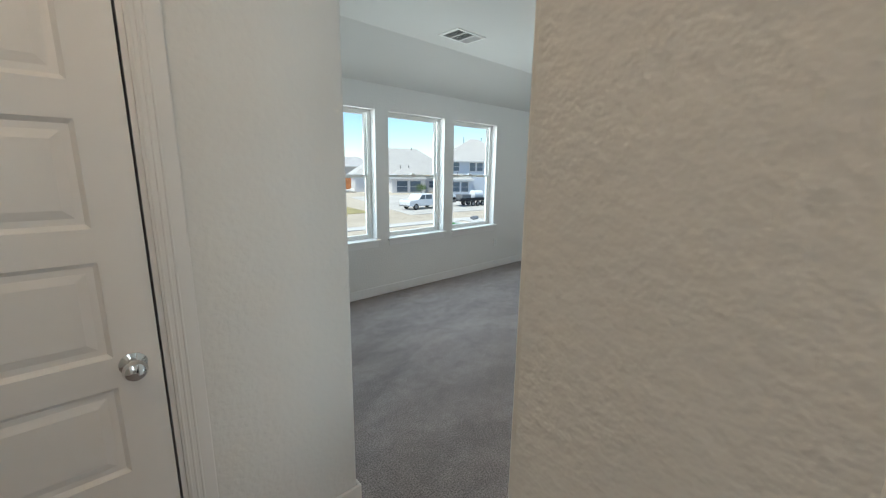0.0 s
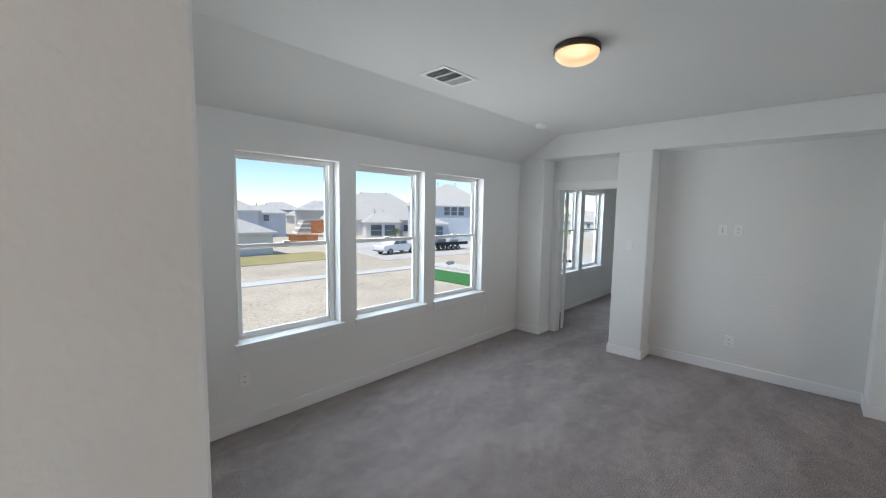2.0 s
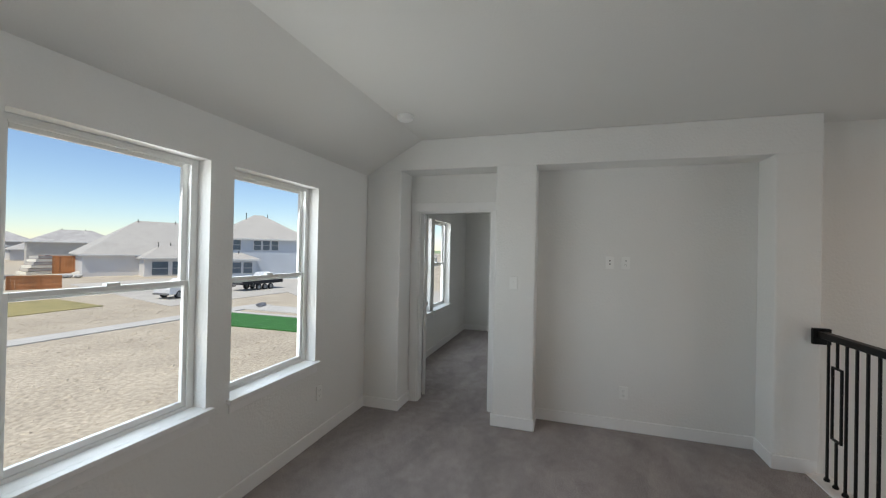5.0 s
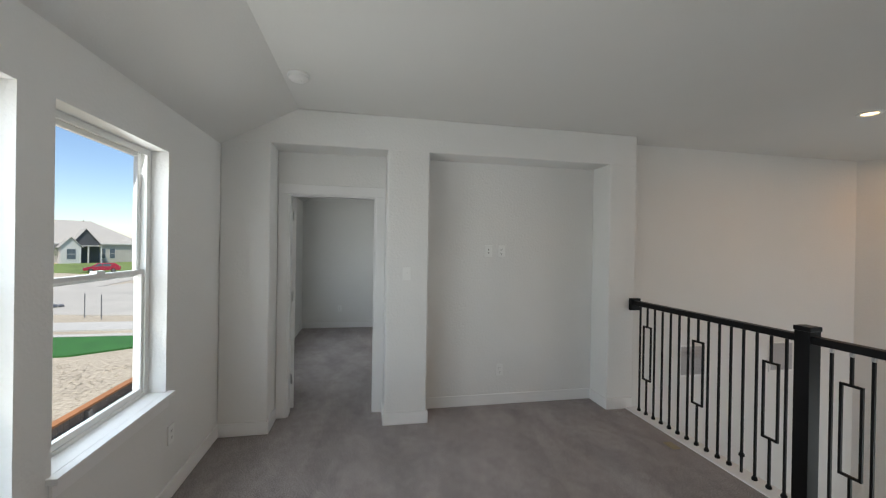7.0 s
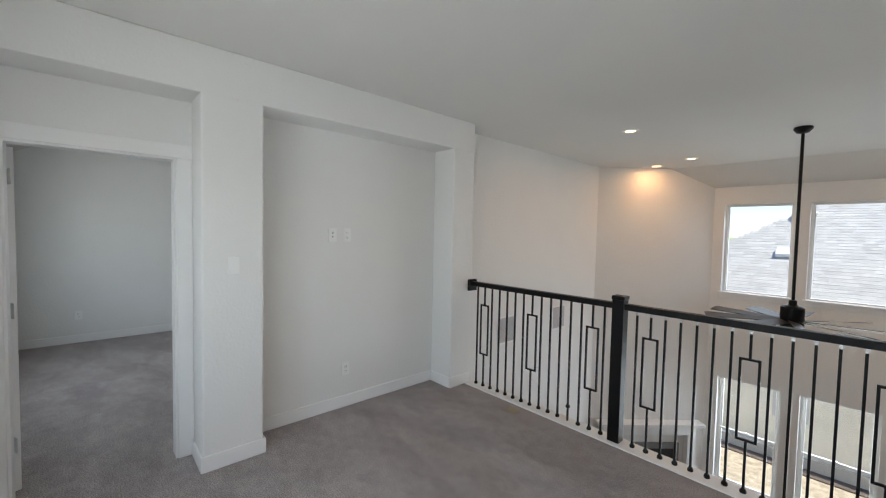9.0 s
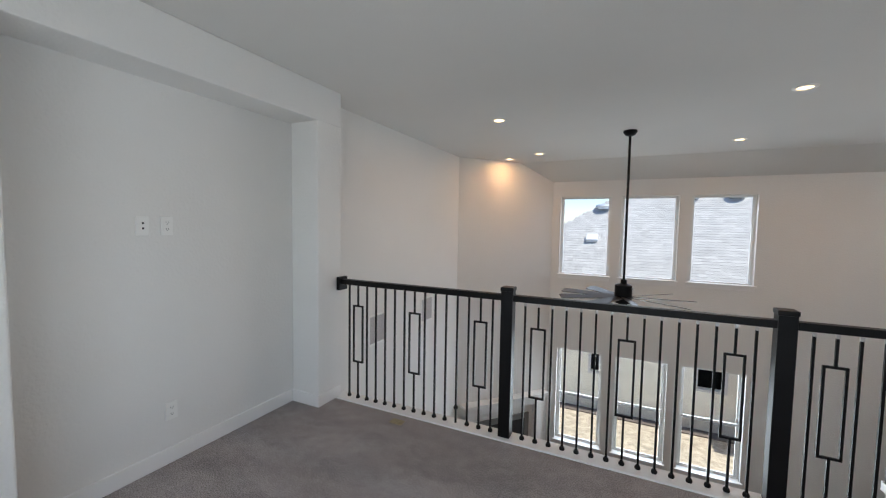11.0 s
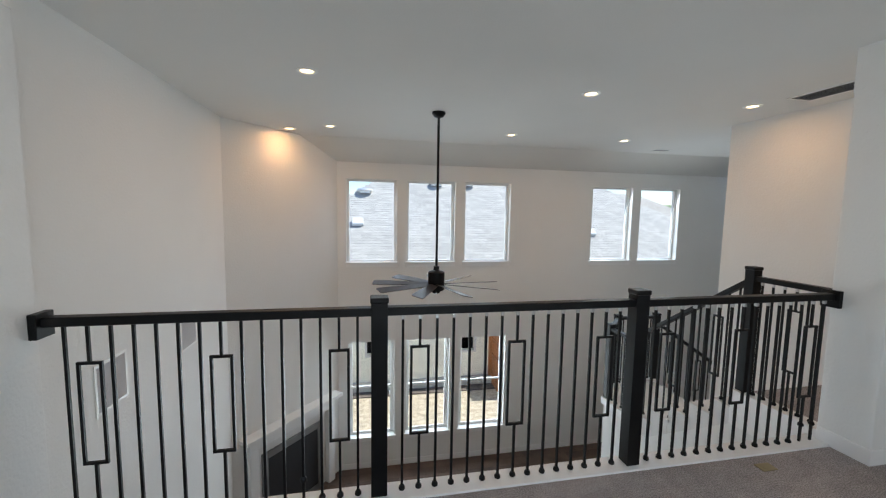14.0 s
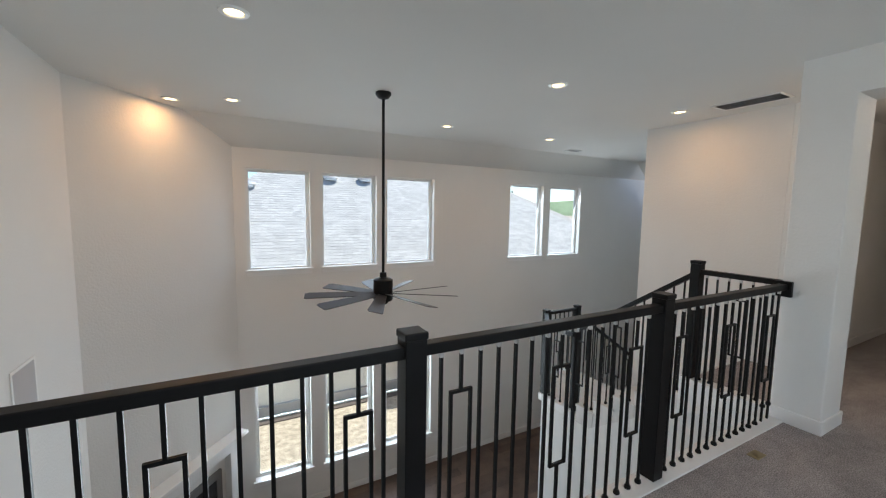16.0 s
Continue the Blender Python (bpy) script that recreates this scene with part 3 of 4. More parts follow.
RY, RZ = -0.03, 0.012
for i, (a, b) in enumerate([(5.383, 3.934), (3.785, 2.346), (2.190, 0.752)]):
    guard("railing", (a, RY, RZ), (b, RY, RZ), 15, "black metal balcony railing with rectangle balusters over the void", raised={0: (11,), 1: (), 2: (13, 14)}[i], rail_from=([5.42, 3.83, 2.22][i], RY, RZ), rail_to=([3.90, 2.30, 0.74][i], RY, RZ), ferrules=i > 0)
newel("newel_post", 3.866, RY, RZ, 1.14)
newel("newel_post", 2.268, RY, RZ, 1.145)


def rosette(x0, x1, y0, y1):
    tagged(make("rail_rosette", boxes((x0, x1, y0, y1, 0.985, 1.105)), BLACK, soft=0.004), "square black rail mounting block on the wall", "rail block", "rail mounting blocks")


rosette(5.405, 5.44, RY - 0.055, RY + 0.055)
rosette(0.72, 0.755, RY - 0.06, RY + 0.055)

# ---- stairs ----
SX = 0.53
RISE, RUN = 0.175, 0.27
st = empty("staircase", "white-covered staircase with a turning landing", "stairs", kind="structure")
for i in range(1, 6):
    y = -0.77 - RUN * (i - 1)
    part("tread", boxes((-0.55, SX + 0.055, y - RUN - 0.001, y + 0.022, -RISE * i - 0.035, -RISE * i), (-0.55, SX + 0.04, y - RUN, y, -RISE * i - 0.48, -RISE * i - 0.034)), SHEET, st, soft=0.008)
LZ = -RISE * 6
bm = bmesh.new()
prism(bm, [(-0.60, -3.24), (0.03, -3.24), (SX, -2.74), (SX, -2.12), (-0.60, -2.12)], LZ - 0.25, LZ)
part("landing", bm, SHEET, st)
for i in range(1, 12):
    x = -0.60 - RUN * (i - 1)
    part("tread", boxes((x - RUN - 0.02, x, -3.20, -2.13, LZ - RISE * i - 0.16, LZ - RISE * i)), SHEET, st, soft=0.008)
# outer wall under flight and landing
bm = bmesh.new()
extrude(bm, [(SX - 0.05, -0.05, LOW), (SX - 0.05, -2.74, LOW), (SX - 0.05, -2.74, LZ + 0.02), (SX - 0.05, -2.2, LZ - 0.06), (SX - 0.05, -1.9, LZ - 0.06), (SX - 0.05, -0.83, -0.33), (SX - 0.05, -0.79, -0.05), (SX - 0.05, -0.05, -0.05)], (0.10, 0, 0))
structure("wall_stair_outer", bm, WALL, "white drywall wall under the stairs")
bm = bmesh.new()
extrude(bm, [(SX + 0.05, -2.74, LOW), (0.05, -3.28, LOW), (0.05, -3.28, LZ + 0.018), (SX + 0.05, -2.74, LZ + 0.018)], (-0.07, 0.07, 0))
box(bm, -0.62, 0.05, -3.28, -3.20, LOW, LZ + 0.018)
extrude(bm, [(-0.62, -3.28, LOW), (-0.62, -3.28, LZ + 0.02), (-3.6, -3.28, LOW + 0.2), (-3.6, -3.28, LOW)], (0, 0.08, 0))
structure("wall_landing", bm, WALL, "white drywall wall under the landing")
bm = bmesh.new()
box(bm, SX - 0.065, SX + 0.065, -2.80, -2.2, LZ - 0.06, LZ + 0.04)
extrude(bm, [(SX + 0.065, -2.76, LZ + 0.04), (0.06, -3.30, LZ + 0.04), (0.06, -3.30, LZ - 0.06), (SX + 0.065, -2.76, LZ - 0.06)], (-0.09, 0.09, 0))
box(bm, -0.64, 0.06, -3.30, -3.18, LZ - 0.06, LZ + 0.04)
structure("trim_stair_curb", bm, TRIM, "white painted stair curb", 0.004)
newel("newel_post", 0.53, -0.775, RZ, 1.165)
newel("newel_post", 0.50, -2.22, LZ + 0.02, 0.075)
newel("newel_post", 0.53, -2.745, LZ + 0.02, 0.075)
newel("newel_post", 0.07, -3.24, LZ + 0.02, 0.06)
newel("newel_post", -0.62, -3.24, LZ + 0.02, 0.06)
guard("railing", (SX, -0.08, RZ), (SX, -0.73, RZ), 7, "short black metal railing at the stair head", first=3, rail_from=(SX, -0.05, RZ), rail_to=(SX, -0.74, RZ))
guard("railing", (SX, -0.83, -0.02), (SX, -2.17, LZ + 0.14), 13, "sloping black metal railing beside the stairs", first=2, every=5, rail_from=(SX, -0.8, -0.02), rail_to=(0.51, -2.18, LZ + 0.09), steps=True)
guard("railing", (SX, -2.28, LZ + 0.04), (SX, -2.70, LZ + 0.04), 4, "short black metal railing on the landing", first=2, rail_from=(SX, -2.24, LZ + 0.0), rail_to=(SX, -2.72, LZ + 0.0))
guard("railing", (0.49, -2.785, LZ + 0.04), (0.10, -3.21, LZ + 0.04), 5, "short black metal railing across the landing corner", first=2, rail_from=(0.52, -2.75, LZ), rail_to=(0.08, -3.23, LZ))
guard("railing", (0.02, -3.24, LZ + 0.04), (-0.57, -3.24, LZ + 0.04), 6, "short black metal railing on the landing", first=2, rail_from=(0.05, -3.24, LZ), rail_to=(-0.6, -3.24, LZ))
guard("railing", (-0.68, -3.24, LZ - 0.05), (-3.4, -3.24, LZ - 0.05 - 1.80), 26, "long sloping black metal railing beside the lower flight", first=2, every=5, rail_from=(-0.64, -3.24, LZ - 0.10), rail_to=(-3.4, -3.24, LZ - 0.10 - 1.82))
newel("newel_post", -3.45, -3.24, LOW, LOW + 1.15)

# ---- ceiling fixtures ----
def can_light(x, y):
    c = empty("recessed_light", "lit round recessed ceiling light with a white trim", "ceiling light", "recessed ceiling lights", at=(x, y, CEIL))
    bm = bmesh.new()
    lathe(bm, [(0.052, -0.002), (0.058, -0.010), (0.082, -0.007), (0.086, 0.0)], n=32)
    part("trim_ring", bm, PLASTIC, c, smooth=True)
    bm = bmesh.new()
    lathe(bm, [(0.05, -0.004), (0.052, -0.0015)], n=32)
    part("lens", bm, LENS, c, "glowing warm lens")


for cx, cy in CANS:
    can_light(cx, cy)

lamp = empty("dome_light", "lit frosted dome ceiling light with a bronze rim", "ceiling light", at=(2.98, 1.86, CEIL))
bm = bmesh.new()
lathe(bm, [(0.128, 0.0), (0.139, -0.008), (0.142, -0.036), (0.137, -0.042), (0.126, -0.042), (0.126, -0.004)], n=48)
part("rim", bm, BRONZE, lamp, "brushed bronze rim", smooth=True)
bm = bmesh.new()
lathe(bm, [(0.134, -0.036)] + [(0.134 * math.cos(a), -0.04 - 0.072 * math.sin(a)) for a in [radians(x) for x in range(8, 90, 9)]] + [(0.004, -0.1125)], n=48)
part("shade", bm, DOME, lamp, "glowing frosted glass dome", smooth=True)

det = empty("smoke_detector", "round white smoke detector on the ceiling", "smoke detector", at=(4.745, 3.09, CEIL))
bm = bmesh.new()
lathe(bm, [(0.068, 0.0), (0.07, -0.012), (0.066, -0.014), (0.064, -0.03), (0.05, -0.042), (0.02, -0.046)], n=32)
part("body", bm, PLASTIC, det, smooth=True)
part("test_button", boxes((-0.012, 0.012, -0.02, 0.0, -0.05, -0.044)), PLASTIC, det)


def grille(name, label, w, h, slats, m, frame_mat, slat_mat, back_mat=None, bars=0):
    """A louvred grille in its own xy plane, front towards -z."""
    g = empty(name, label, "vent")
    g.matrix_world = m
    f = 0.022
    bm = boxes((-w / 2, w / 2, -h / 2, -h / 2 + f, -0.008, 0), (-w / 2, w / 2, h / 2 - f, h / 2, -0.008, 0), (-w / 2, -w / 2 + f, -h / 2 + f, h / 2 - f, -0.008, 0), (w / 2 - f, w / 2, -h / 2 + f, h / 2 - f, -0.008, 0))
    part("frame", bm, frame_mat, g, soft=0.002)
    part("backing", boxes((-w / 2 + f, w / 2 - f, -h / 2 + f, h / 2 - f, -0.001, 0.0)), back_mat or DARK, g)
    for i in range(slats):
        y = -h / 2 + f + (h - 2 * f) * (i + 0.5) / slats
        bm = bmesh.new()
        box(bm, -w / 2 + f, w / 2 - f, -0.006, 0.006, -0.0006, 0.0006, Matrix.Translation((0, y, -0.006)) @ Matrix.Rotation(radians(40), 4, "X"))
        part("slat", bm, slat_mat, g)
    for i in range(bars):
        x = -w / 2 + w * (i + 1) / (bars + 1)
        part("divider", boxes((x - 0.008, x + 0.008, -h / 2 + f, h / 2 - f, -0.009, -0.001)), frame_mat, g)
    return g


reg = empty("ceiling_register", "white three-way ceiling air register", "vent", at=(2.858, 2.828, CEIL))
w, h, f = 0.385, 0.262, 0.024
part("frame", boxes((-w / 2, w / 2, -h / 2, -h / 2 + f, -0.008, 0), (-w / 2, w / 2, h / 2 - f, h / 2, -0.008, 0), (-w / 2, -w / 2 + f, -h / 2 + f, h / 2 - f, -0.008, 0), (w / 2 - f, w / 2, -h / 2 + f, h / 2 - f, -0.008, 0)), PLASTIC, reg, soft=0.002)
part("backing", boxes((-w / 2 + f, w / 2 - f, -h / 2 + f, h / 2 - f, -0.001, 0)), DARK, reg)
cw = (w - 2 * f) / 3
for k in range(3):
    x0 = -w / 2 + f + cw * k
    part("divider", boxes((x0 - 0.007, x0 + 0.007, -h / 2 + f, h / 2 - f, -0.009, -0.001)), PLASTIC, reg)
    for i in range(9):
        bm = bmesh.new()
        tilt = 42 if k < 2 else -42
        y = -h / 2 + f + (h - 2 * f) * (i + 0.5) / 9
        box(bm, x0 + 0.007, x0 + cw - 0.007, -0.008, 0.008, -0.0006, 0.0006, Matrix.Translation((0, y, -0.007)) @ Matrix.Rotation(radians(tilt), 4, "X"))
        part("slat", bm, PLASTIC, reg)

grille("return_grille", "long white ceiling return-air grille with dark slots", 0.60, 0.28, 7, Matrix.Translation((-0.13, -0.75, CEIL)) @ Matrix.Rotation(radians(90), 4, "Z"), PLASTIC, GREYV, bars=0)
grille("ceiling_register", "small white ceiling air register near the windows", 0.30, 0.15, 6, Matrix.Translation((-1.06, -3.92, CEIL)), PLASTIC, GREYV)
for y, in ((-1.01,), (-2.24,)):
    grille("wall_return_grille", "square grey louvred return-air grille on the wall", 0.36, 0.36, 20, Matrix.Translation((5.72, y, 0.355)) @ Matrix(((0, 0, 1, 0), (1, 0, 0, 0), (0, 1, 0, 0), (0, 0, 0, 1))), PLASTIC, GREYS, GREYV)

# ---- ceiling fan ----
fan = empty("ceiling_fan", "black nine-blade ceiling fan on a long downrod", "ceiling fan", at=(3.12, -2.415, CEIL))
bm = bmesh.new()
lathe(bm, [(0.075, 0.0), (0.078, -0.02), (0.05, -0.055), (0.02, -0.065)], n=24)
part("canopy", bm, BLACK, fan, smooth=True)
bm = bmesh.new()
lathe(bm, [(0.0145, -0.06), (0.0145, -1.80)], n=12)
part("downrod", bm, BLACK, fan, smooth=True)
bm = bmesh.new()
lathe(bm, [(0.02, -1.765), (0.034, -1.77), (0.036, -1.815), (0.06, -1.83)], n=20)
part("coupler", bm, BLACK, fan, smooth=True)
bm = bmesh.new()
lathe(bm, [(0.075, -1.825), (0.098, -1.84), (0.098, -2.04), (0.09, -2.055), (0.04, -2.06)], n=28)
part("motor", bm, BLACK, fan, smooth=True)
bm = bmesh.new()
lathe(bm, [(0.05, -2.058), (0.048, -2.085), (0.02, -2.10)], n=20)
part("light_cap", bm, BLACK, fan, smooth=True)
for i in range(9):
    turn = Matrix.Rotation(radians(40 * i - 15), 4, "Z")
    pitch = Matrix.Rotation(radians(-13), 4, "X")
    bm = bmesh.new()
    extrude(bm, [(0.07, -0.045, 0), (0.725, -0.068, 0), (0.762, -0.05, 0), (0.762, 0.058, 0), (0.745, 0.068, 0), (0.07, 0.045, 0)], (0, 0, 0.007), Matrix.Translation((0, 0, -1.985)) @ turn @ pitch)
    part("blade", bm, BLADE, fan, soft=0.002)


# ---- outlets and switches ----
def plate(name, label, m, kind):
    p = empty(name, label, "outlet" if kind != "switch" else "light switch", "white wall plates")
    p.matrix_world = m
    part("cover", boxes((-0.037, 0.037, -0.009, 0, -0.059, 0.059)), PLASTIC, p, soft=0.0025)
    if kind == "outlet":
        for z in (-0.021, 0.021):
            sock = part("socket", boxes((-0.017, 0.017, -0.011, -0.008, z - 0.0145, z + 0.0145)), PLASTIC, p, soft=0.002)
            part("slot", boxes((-0.008, -0.0055, -0.0116, -0.0105, z - 0.004, z + 0.006), (0.0055, 0.008, -0.0116, -0.0105, z - 0.004, z + 0.006), (-0.0025, 0.0025, -0.0116, -0.0105, z - 0.011, z - 0.007)), DARK, sock)
    elif kind == "jack":
        for z in (-0.016, 0.016):
            part("jack", boxes((-0.005, 0.005, -0.0115, -0.008, z - 0.006, z + 0.006)), DARK, p)
    else:
        part("toggle", boxes((-0.005, 0.005, -0.020, -0.008, -0.004, 0.012)), PLASTIC, p, soft=0.001)
    return p


EAST = Matrix.Rotation(radians(-90), 4, "Z")
plate("wall_outlet", "white low-voltage wall plate high in the niche", Matrix.Translation((BX, 1.41, 1.552)) @ EAST, "jack")
plate("wall_outlet", "white duplex outlet high in the niche", Matrix.Translation((BX, 1.273, 1.552)) @ EAST, "outlet")
plate("wall_outlet", "white duplex outlet low in the niche", Matrix.Translation((BX, 1.275, 0.348)) @ EAST, "outlet")
plate("light_switch", "white toggle light switch beside the doorway", Matrix.Translation((EX, 2.264, 1.345)) @ EAST, "switch")
plate("wall_outlet", "white duplex outlet under the windows", Matrix.Translation((1.655, NY, 0.40)), "outlet")
plate("wall_outlet", "white duplex outlet under the windows", Matrix.Translation((4.66, NY, 0.40)), "outlet")
plate("wall_outlet", "white duplex outlet on the bedroom wall", Matrix.Translation((9.75, 3.10, 0.37)) @ EAST, "outlet")
for x in (4.70, 1.415):
    fl = empty("floor_outlet", "small brass floor outlet cover set in the carpet", "floor outlet", "brass floor outlets", at=(x, 0.16, 0))
    part("cover", boxes((-0.055, 0.055, -0.035, 0.035, 0.0, 0.006)), BRASS, fl, soft=0.002)
    part("lid", boxes((-0.02, 0.03, -0.018, 0.018, 0.006, 0.009)), BRASS, fl, soft=0.001)

# ---- fireplace ----
c0, c1 = Vector((*CH0, 0)), Vector((*CH1, 0))
fd = (c1 - c0).normalized()
FP = Matrix.Translation((c0 + c1) / 2 + Vector((0, 0, LOW))) @ Matrix.Rotation(math.atan2(fd.y, fd.x), 4, "Z")
fp = empty("fireplace", "black gas fireplace with a white mantel surround", "fireplace")
fp.matrix_world = FP
part("firebox", boxes((-0.47, 0.47, -0.03, -0.022, 0.10, 1.08)), DARK, fp, "black glass firebox front")
part("steel_frame", boxes((-0.56, -0.47, -0.04, -0.003, 0.0, 1.18), (0.47, 0.56, -0.04, -0.003, 0.0, 1.18), (-0.47, 0.47, -0.04, -0.003, 1.08, 1.18), (-0.47, 0.47, -0.04, -0.003, 0.0, 0.10)), STEEL, fp, "dark grey metal surround", soft=0.003)
part("side_leg", boxes((-0.80, -0.66, -0.10, -0.003, 0, 1.35)), TRIM, fp, soft=0.006)
part("side_leg", boxes((0.66, 0.80, -0.10, -0.003, 0, 1.35)), TRIM, fp, soft=0.006)
part("header", boxes((-0.80, 0.80, -0.105, -0.003, 1.35, 1.52)), TRIM, fp, soft=0.006)
part("mantel_shelf", boxes((-0.9, 0.9, -0.20, -0.003, 1.52, 1.575)), TRIM, fp, soft=0.008)

# ---- plank floor ----
pf = tagged(new("floor_planks"), "dark brown wood plank floor of the room below", "floor", kind="structure")
rng = random.Random(4)
bmr = bmesh.new()
for j in range(26):
    y = -4.86 + 0.19 * j
    x = -4.7 - rng.random() * 1.2
    while x < 5.7:
        ln = 1.22
        a, b = max(x, -4.74), min(x + ln, 5.72)
        if b > a:
            box(bmr, a + 0.001, b - 0.001, y + 0.001, y + 0.189, LOW - 0.012, LOW)
        x += ln
pl = part("plank", bmr, WOODFL, pf)
tagged(pl, kind="stuff")

# ---- outside: ground ----
cell = 6.0
grid = {}
bm2 = bmesh.new()
for i in range(-40, 61):
    for j in range(-30, 61):
        x, y = i * cell, j * cell
        grid[i, j] = bm2.verts.new((x, y, GROUND - 0.02 + (noise.noise((x * 0.05, y * 0.05, 0)) * 0.03 if y > 6 else 0)))
for i in range(-40, 60):
    for j in range(-30, 60):
        bm2.faces.new((grid[i, j], grid[i + 1, j], grid[i + 1, j + 1], grid[i, j + 1]))
far = [(-2500, -2500), (2500, -2500), (2500, 2500), (-2500, 2500)]
prism(bm2, far, GROUND - 0.6, GROUND - 0.3)
structure("ground", bm2, DIRT, "dry bare dirt ground with sparse straw")


def patch(name, pts, z, mat, label):
    bm = bmesh.new()
    prism(bm, pts, GROUND - 0.1, GROUND + z)
    return tagged(make(name, bm, mat), label, name.split("_")[0], kind="structure")


patch("pavement_walk", [(-10, 28.2), (8, 27.6), (20, 26.8), (30, 26.2), (30, 27.8), (20, 28.3), (8, 29.3), (-10, 30)], 0.04, CONC, "pale concrete pavement across the lots")
patch("grass_strip", [(-12, 37.3), (24, 37.6), (25, 45.5), (-12, 46)], 0.03, STRAW, "yellow dry grass strip before the houses")
patch("road_main", [(26.0, 33.0), (48.0, 31.0), (70, 60), (34, 60)], 0.02, ROADM, "pale concrete road")
patch("road_east", [(30.5, 6), (42, 6), (56, 31), (40, 33), (33, 24)], 0.024, ROADM, "pale concrete street")
patch("pavement_east", [(27.2, 4), (29.6, 4), (29.6, 27), (27.2, 27)], 0.05, CONC, "pale concrete pavement by the street")
patch("grass_turf", [(21.6, 15.2), (23.0, 13.2), (25.4, 13.2), (25.4, 26.2), (21.5, 23.0)], 0.05, TURF, "bright green artificial turf patch")
patch("pavement_edge", [(25.5, 12.5), (26.0, 12.5), (26.0, 27), (25.5, 27)], 0.06, CONC, "pale concrete edging beside the turf")
patch("grass_green", [(70, 40), (140, 55), (140, 75), (80, 66)], 0.04, GRASSG, "green lawn by the far houses")
patch("road_far", [(48, 31), (120, 42), (120, 50), (50, 40)], 0.03, ROADM, "pale far street")
# narrow dark strip of ground at the foot of the neighbour wall
patch("ground_mulch", [(-11, -8.5), (8.5, -8.5), (8.5, -8.2), (-11, -8.15)], 0.01, FENCED, "dark strip of ground along the neighbour wall")

# loose clods and straw on the dirt lot
rr = random.Random(21)
bm = bmesh.new()
for k in range(16000):
    x, y = rr.uniform(0, 30), rr.uniform(9, 37)
    if 20.8 < x < 30 and 12 < y < 28 or 26 < y < 30.2:
        continue
    q = rr.uniform(0.02, 0.06) * (1 + (rr.random() < 0.05) * 1.5)
    a = rr.random() * 6.28
    c = Vector((x, y, GROUND - 0.01))
    t = [bm.verts.new(c + Vector((math.cos(a + i * 2.1) * q * (1.8 if i == 0 else 1), math.sin(a + i * 2.1) * q, 0))) for i in range(3)]
    top = bm.verts.new(c + Vector((0, 0, q * 0.45)))
    for i in range(3):
        bm.faces.new((t[i], t[(i + 1) % 3], top))
tagged(make("dirt_clods", bm, DIRT), "loose clods and straw on the dirt lot", "dirt", kind="stuff")

# ---- outside: hip-roofed houses ----
def hip_roof(bm, x0, x1, y0, y1, z, pitch, over=0.45):
    x0, x1, y0, y1 = x0 - over, x1 + over, y0 - over, y1 + over
    w, d = x1 - x0, y1 - y0
    r = min(w, d) / 2
    zr = z + r * pitch
    c = [bm.verts.new(p) for p in ((x0, y0, z), (x1, y0, z), (x1, y1, z), (x0, y1, z))]
    u = [bm.verts.new((p.co.x, p.co.y, z - 0.2)) for p in c]
    if w >= d:
        a, b = bm.verts.new((x0 + r, y0 + r, zr)), bm.verts.new((x1 - r, y0 + r, zr))
        fs = [(c[0], c[1], b, a), (c[1], c[2], b), (c[2], c[3], a, b), (c[3], c[0], a)]
    else:
        a, b = bm.verts.new((x0 + r, y0 + r, zr)), bm.verts.new((x0 + r, y1 - r, zr))
        fs = [(c[0], c[1], a), (c[1], c[2], b, a), (c[2], c[3], b), (c[3], c[0], a, b)]
    for f in fs:
        bm.faces.new(f)
    for i in range(4):
        bm.faces.new((u[i], u[(i + 1) % 4], c[(i + 1) % 4], c[i]))
    bm.faces.new(u[::-1])
    return zr


def house(label, blocks, wall_mat, roof_mat, m, wins=()):
    """blocks: (x0, x1, y0, y1, eave height, pitch); wins: (x0, x1, z0, z1) on the front at y."""
    h = empty("house", label, "house", "houses across the street")
    h.matrix_world = m
    for x0, x1, y0, y1, e, p in blocks:
        part("wall", boxes((x0, x1, y0, y1, -0.3, e)), wall_mat, h)
        bm = bmesh.new()
        zr = hip_roof(bm, x0, x1, y0, y1, e, p)
        rf = part("roof", bm, roof_mat, h)
        part("fascia", boxes((x0 - 0.47, x1 + 0.47, y0 - 0.48, y0 - 0.44, e - 0.22, e + 0.02)), SIDEW, h)
        for k in range(2):
            bm = bmesh.new()
            vx = x0 + (x1 - x0) * (0.35 + 0.25 * k)
            lathe(bm, [(0.06, e), (0.06, zr + 0.12), (0.09, zr + 0.13), (0.09, zr + 0.22)], (vx, (y0 + y1) / 2 - 0.4, 0), 8)
            part("vent_pipe", bm, DARK, rf)
    for x0, x1, y, z0, z1 in wins:
        w = part("window", boxes((x0 - 0.08, x1 + 0.08, y - 0.05, y, z0 - 0.08, z1 + 0.08)), SIDEW, h)
        part("pane", boxes((x0, x1, y - 0.06, y - 0.02, (z0 + z1) / 2 + 0.03, z1), (x0, x1, y - 0.06, y - 0.02, z0, (z0 + z1) / 2 - 0.03)), PANEB, w)
    return h


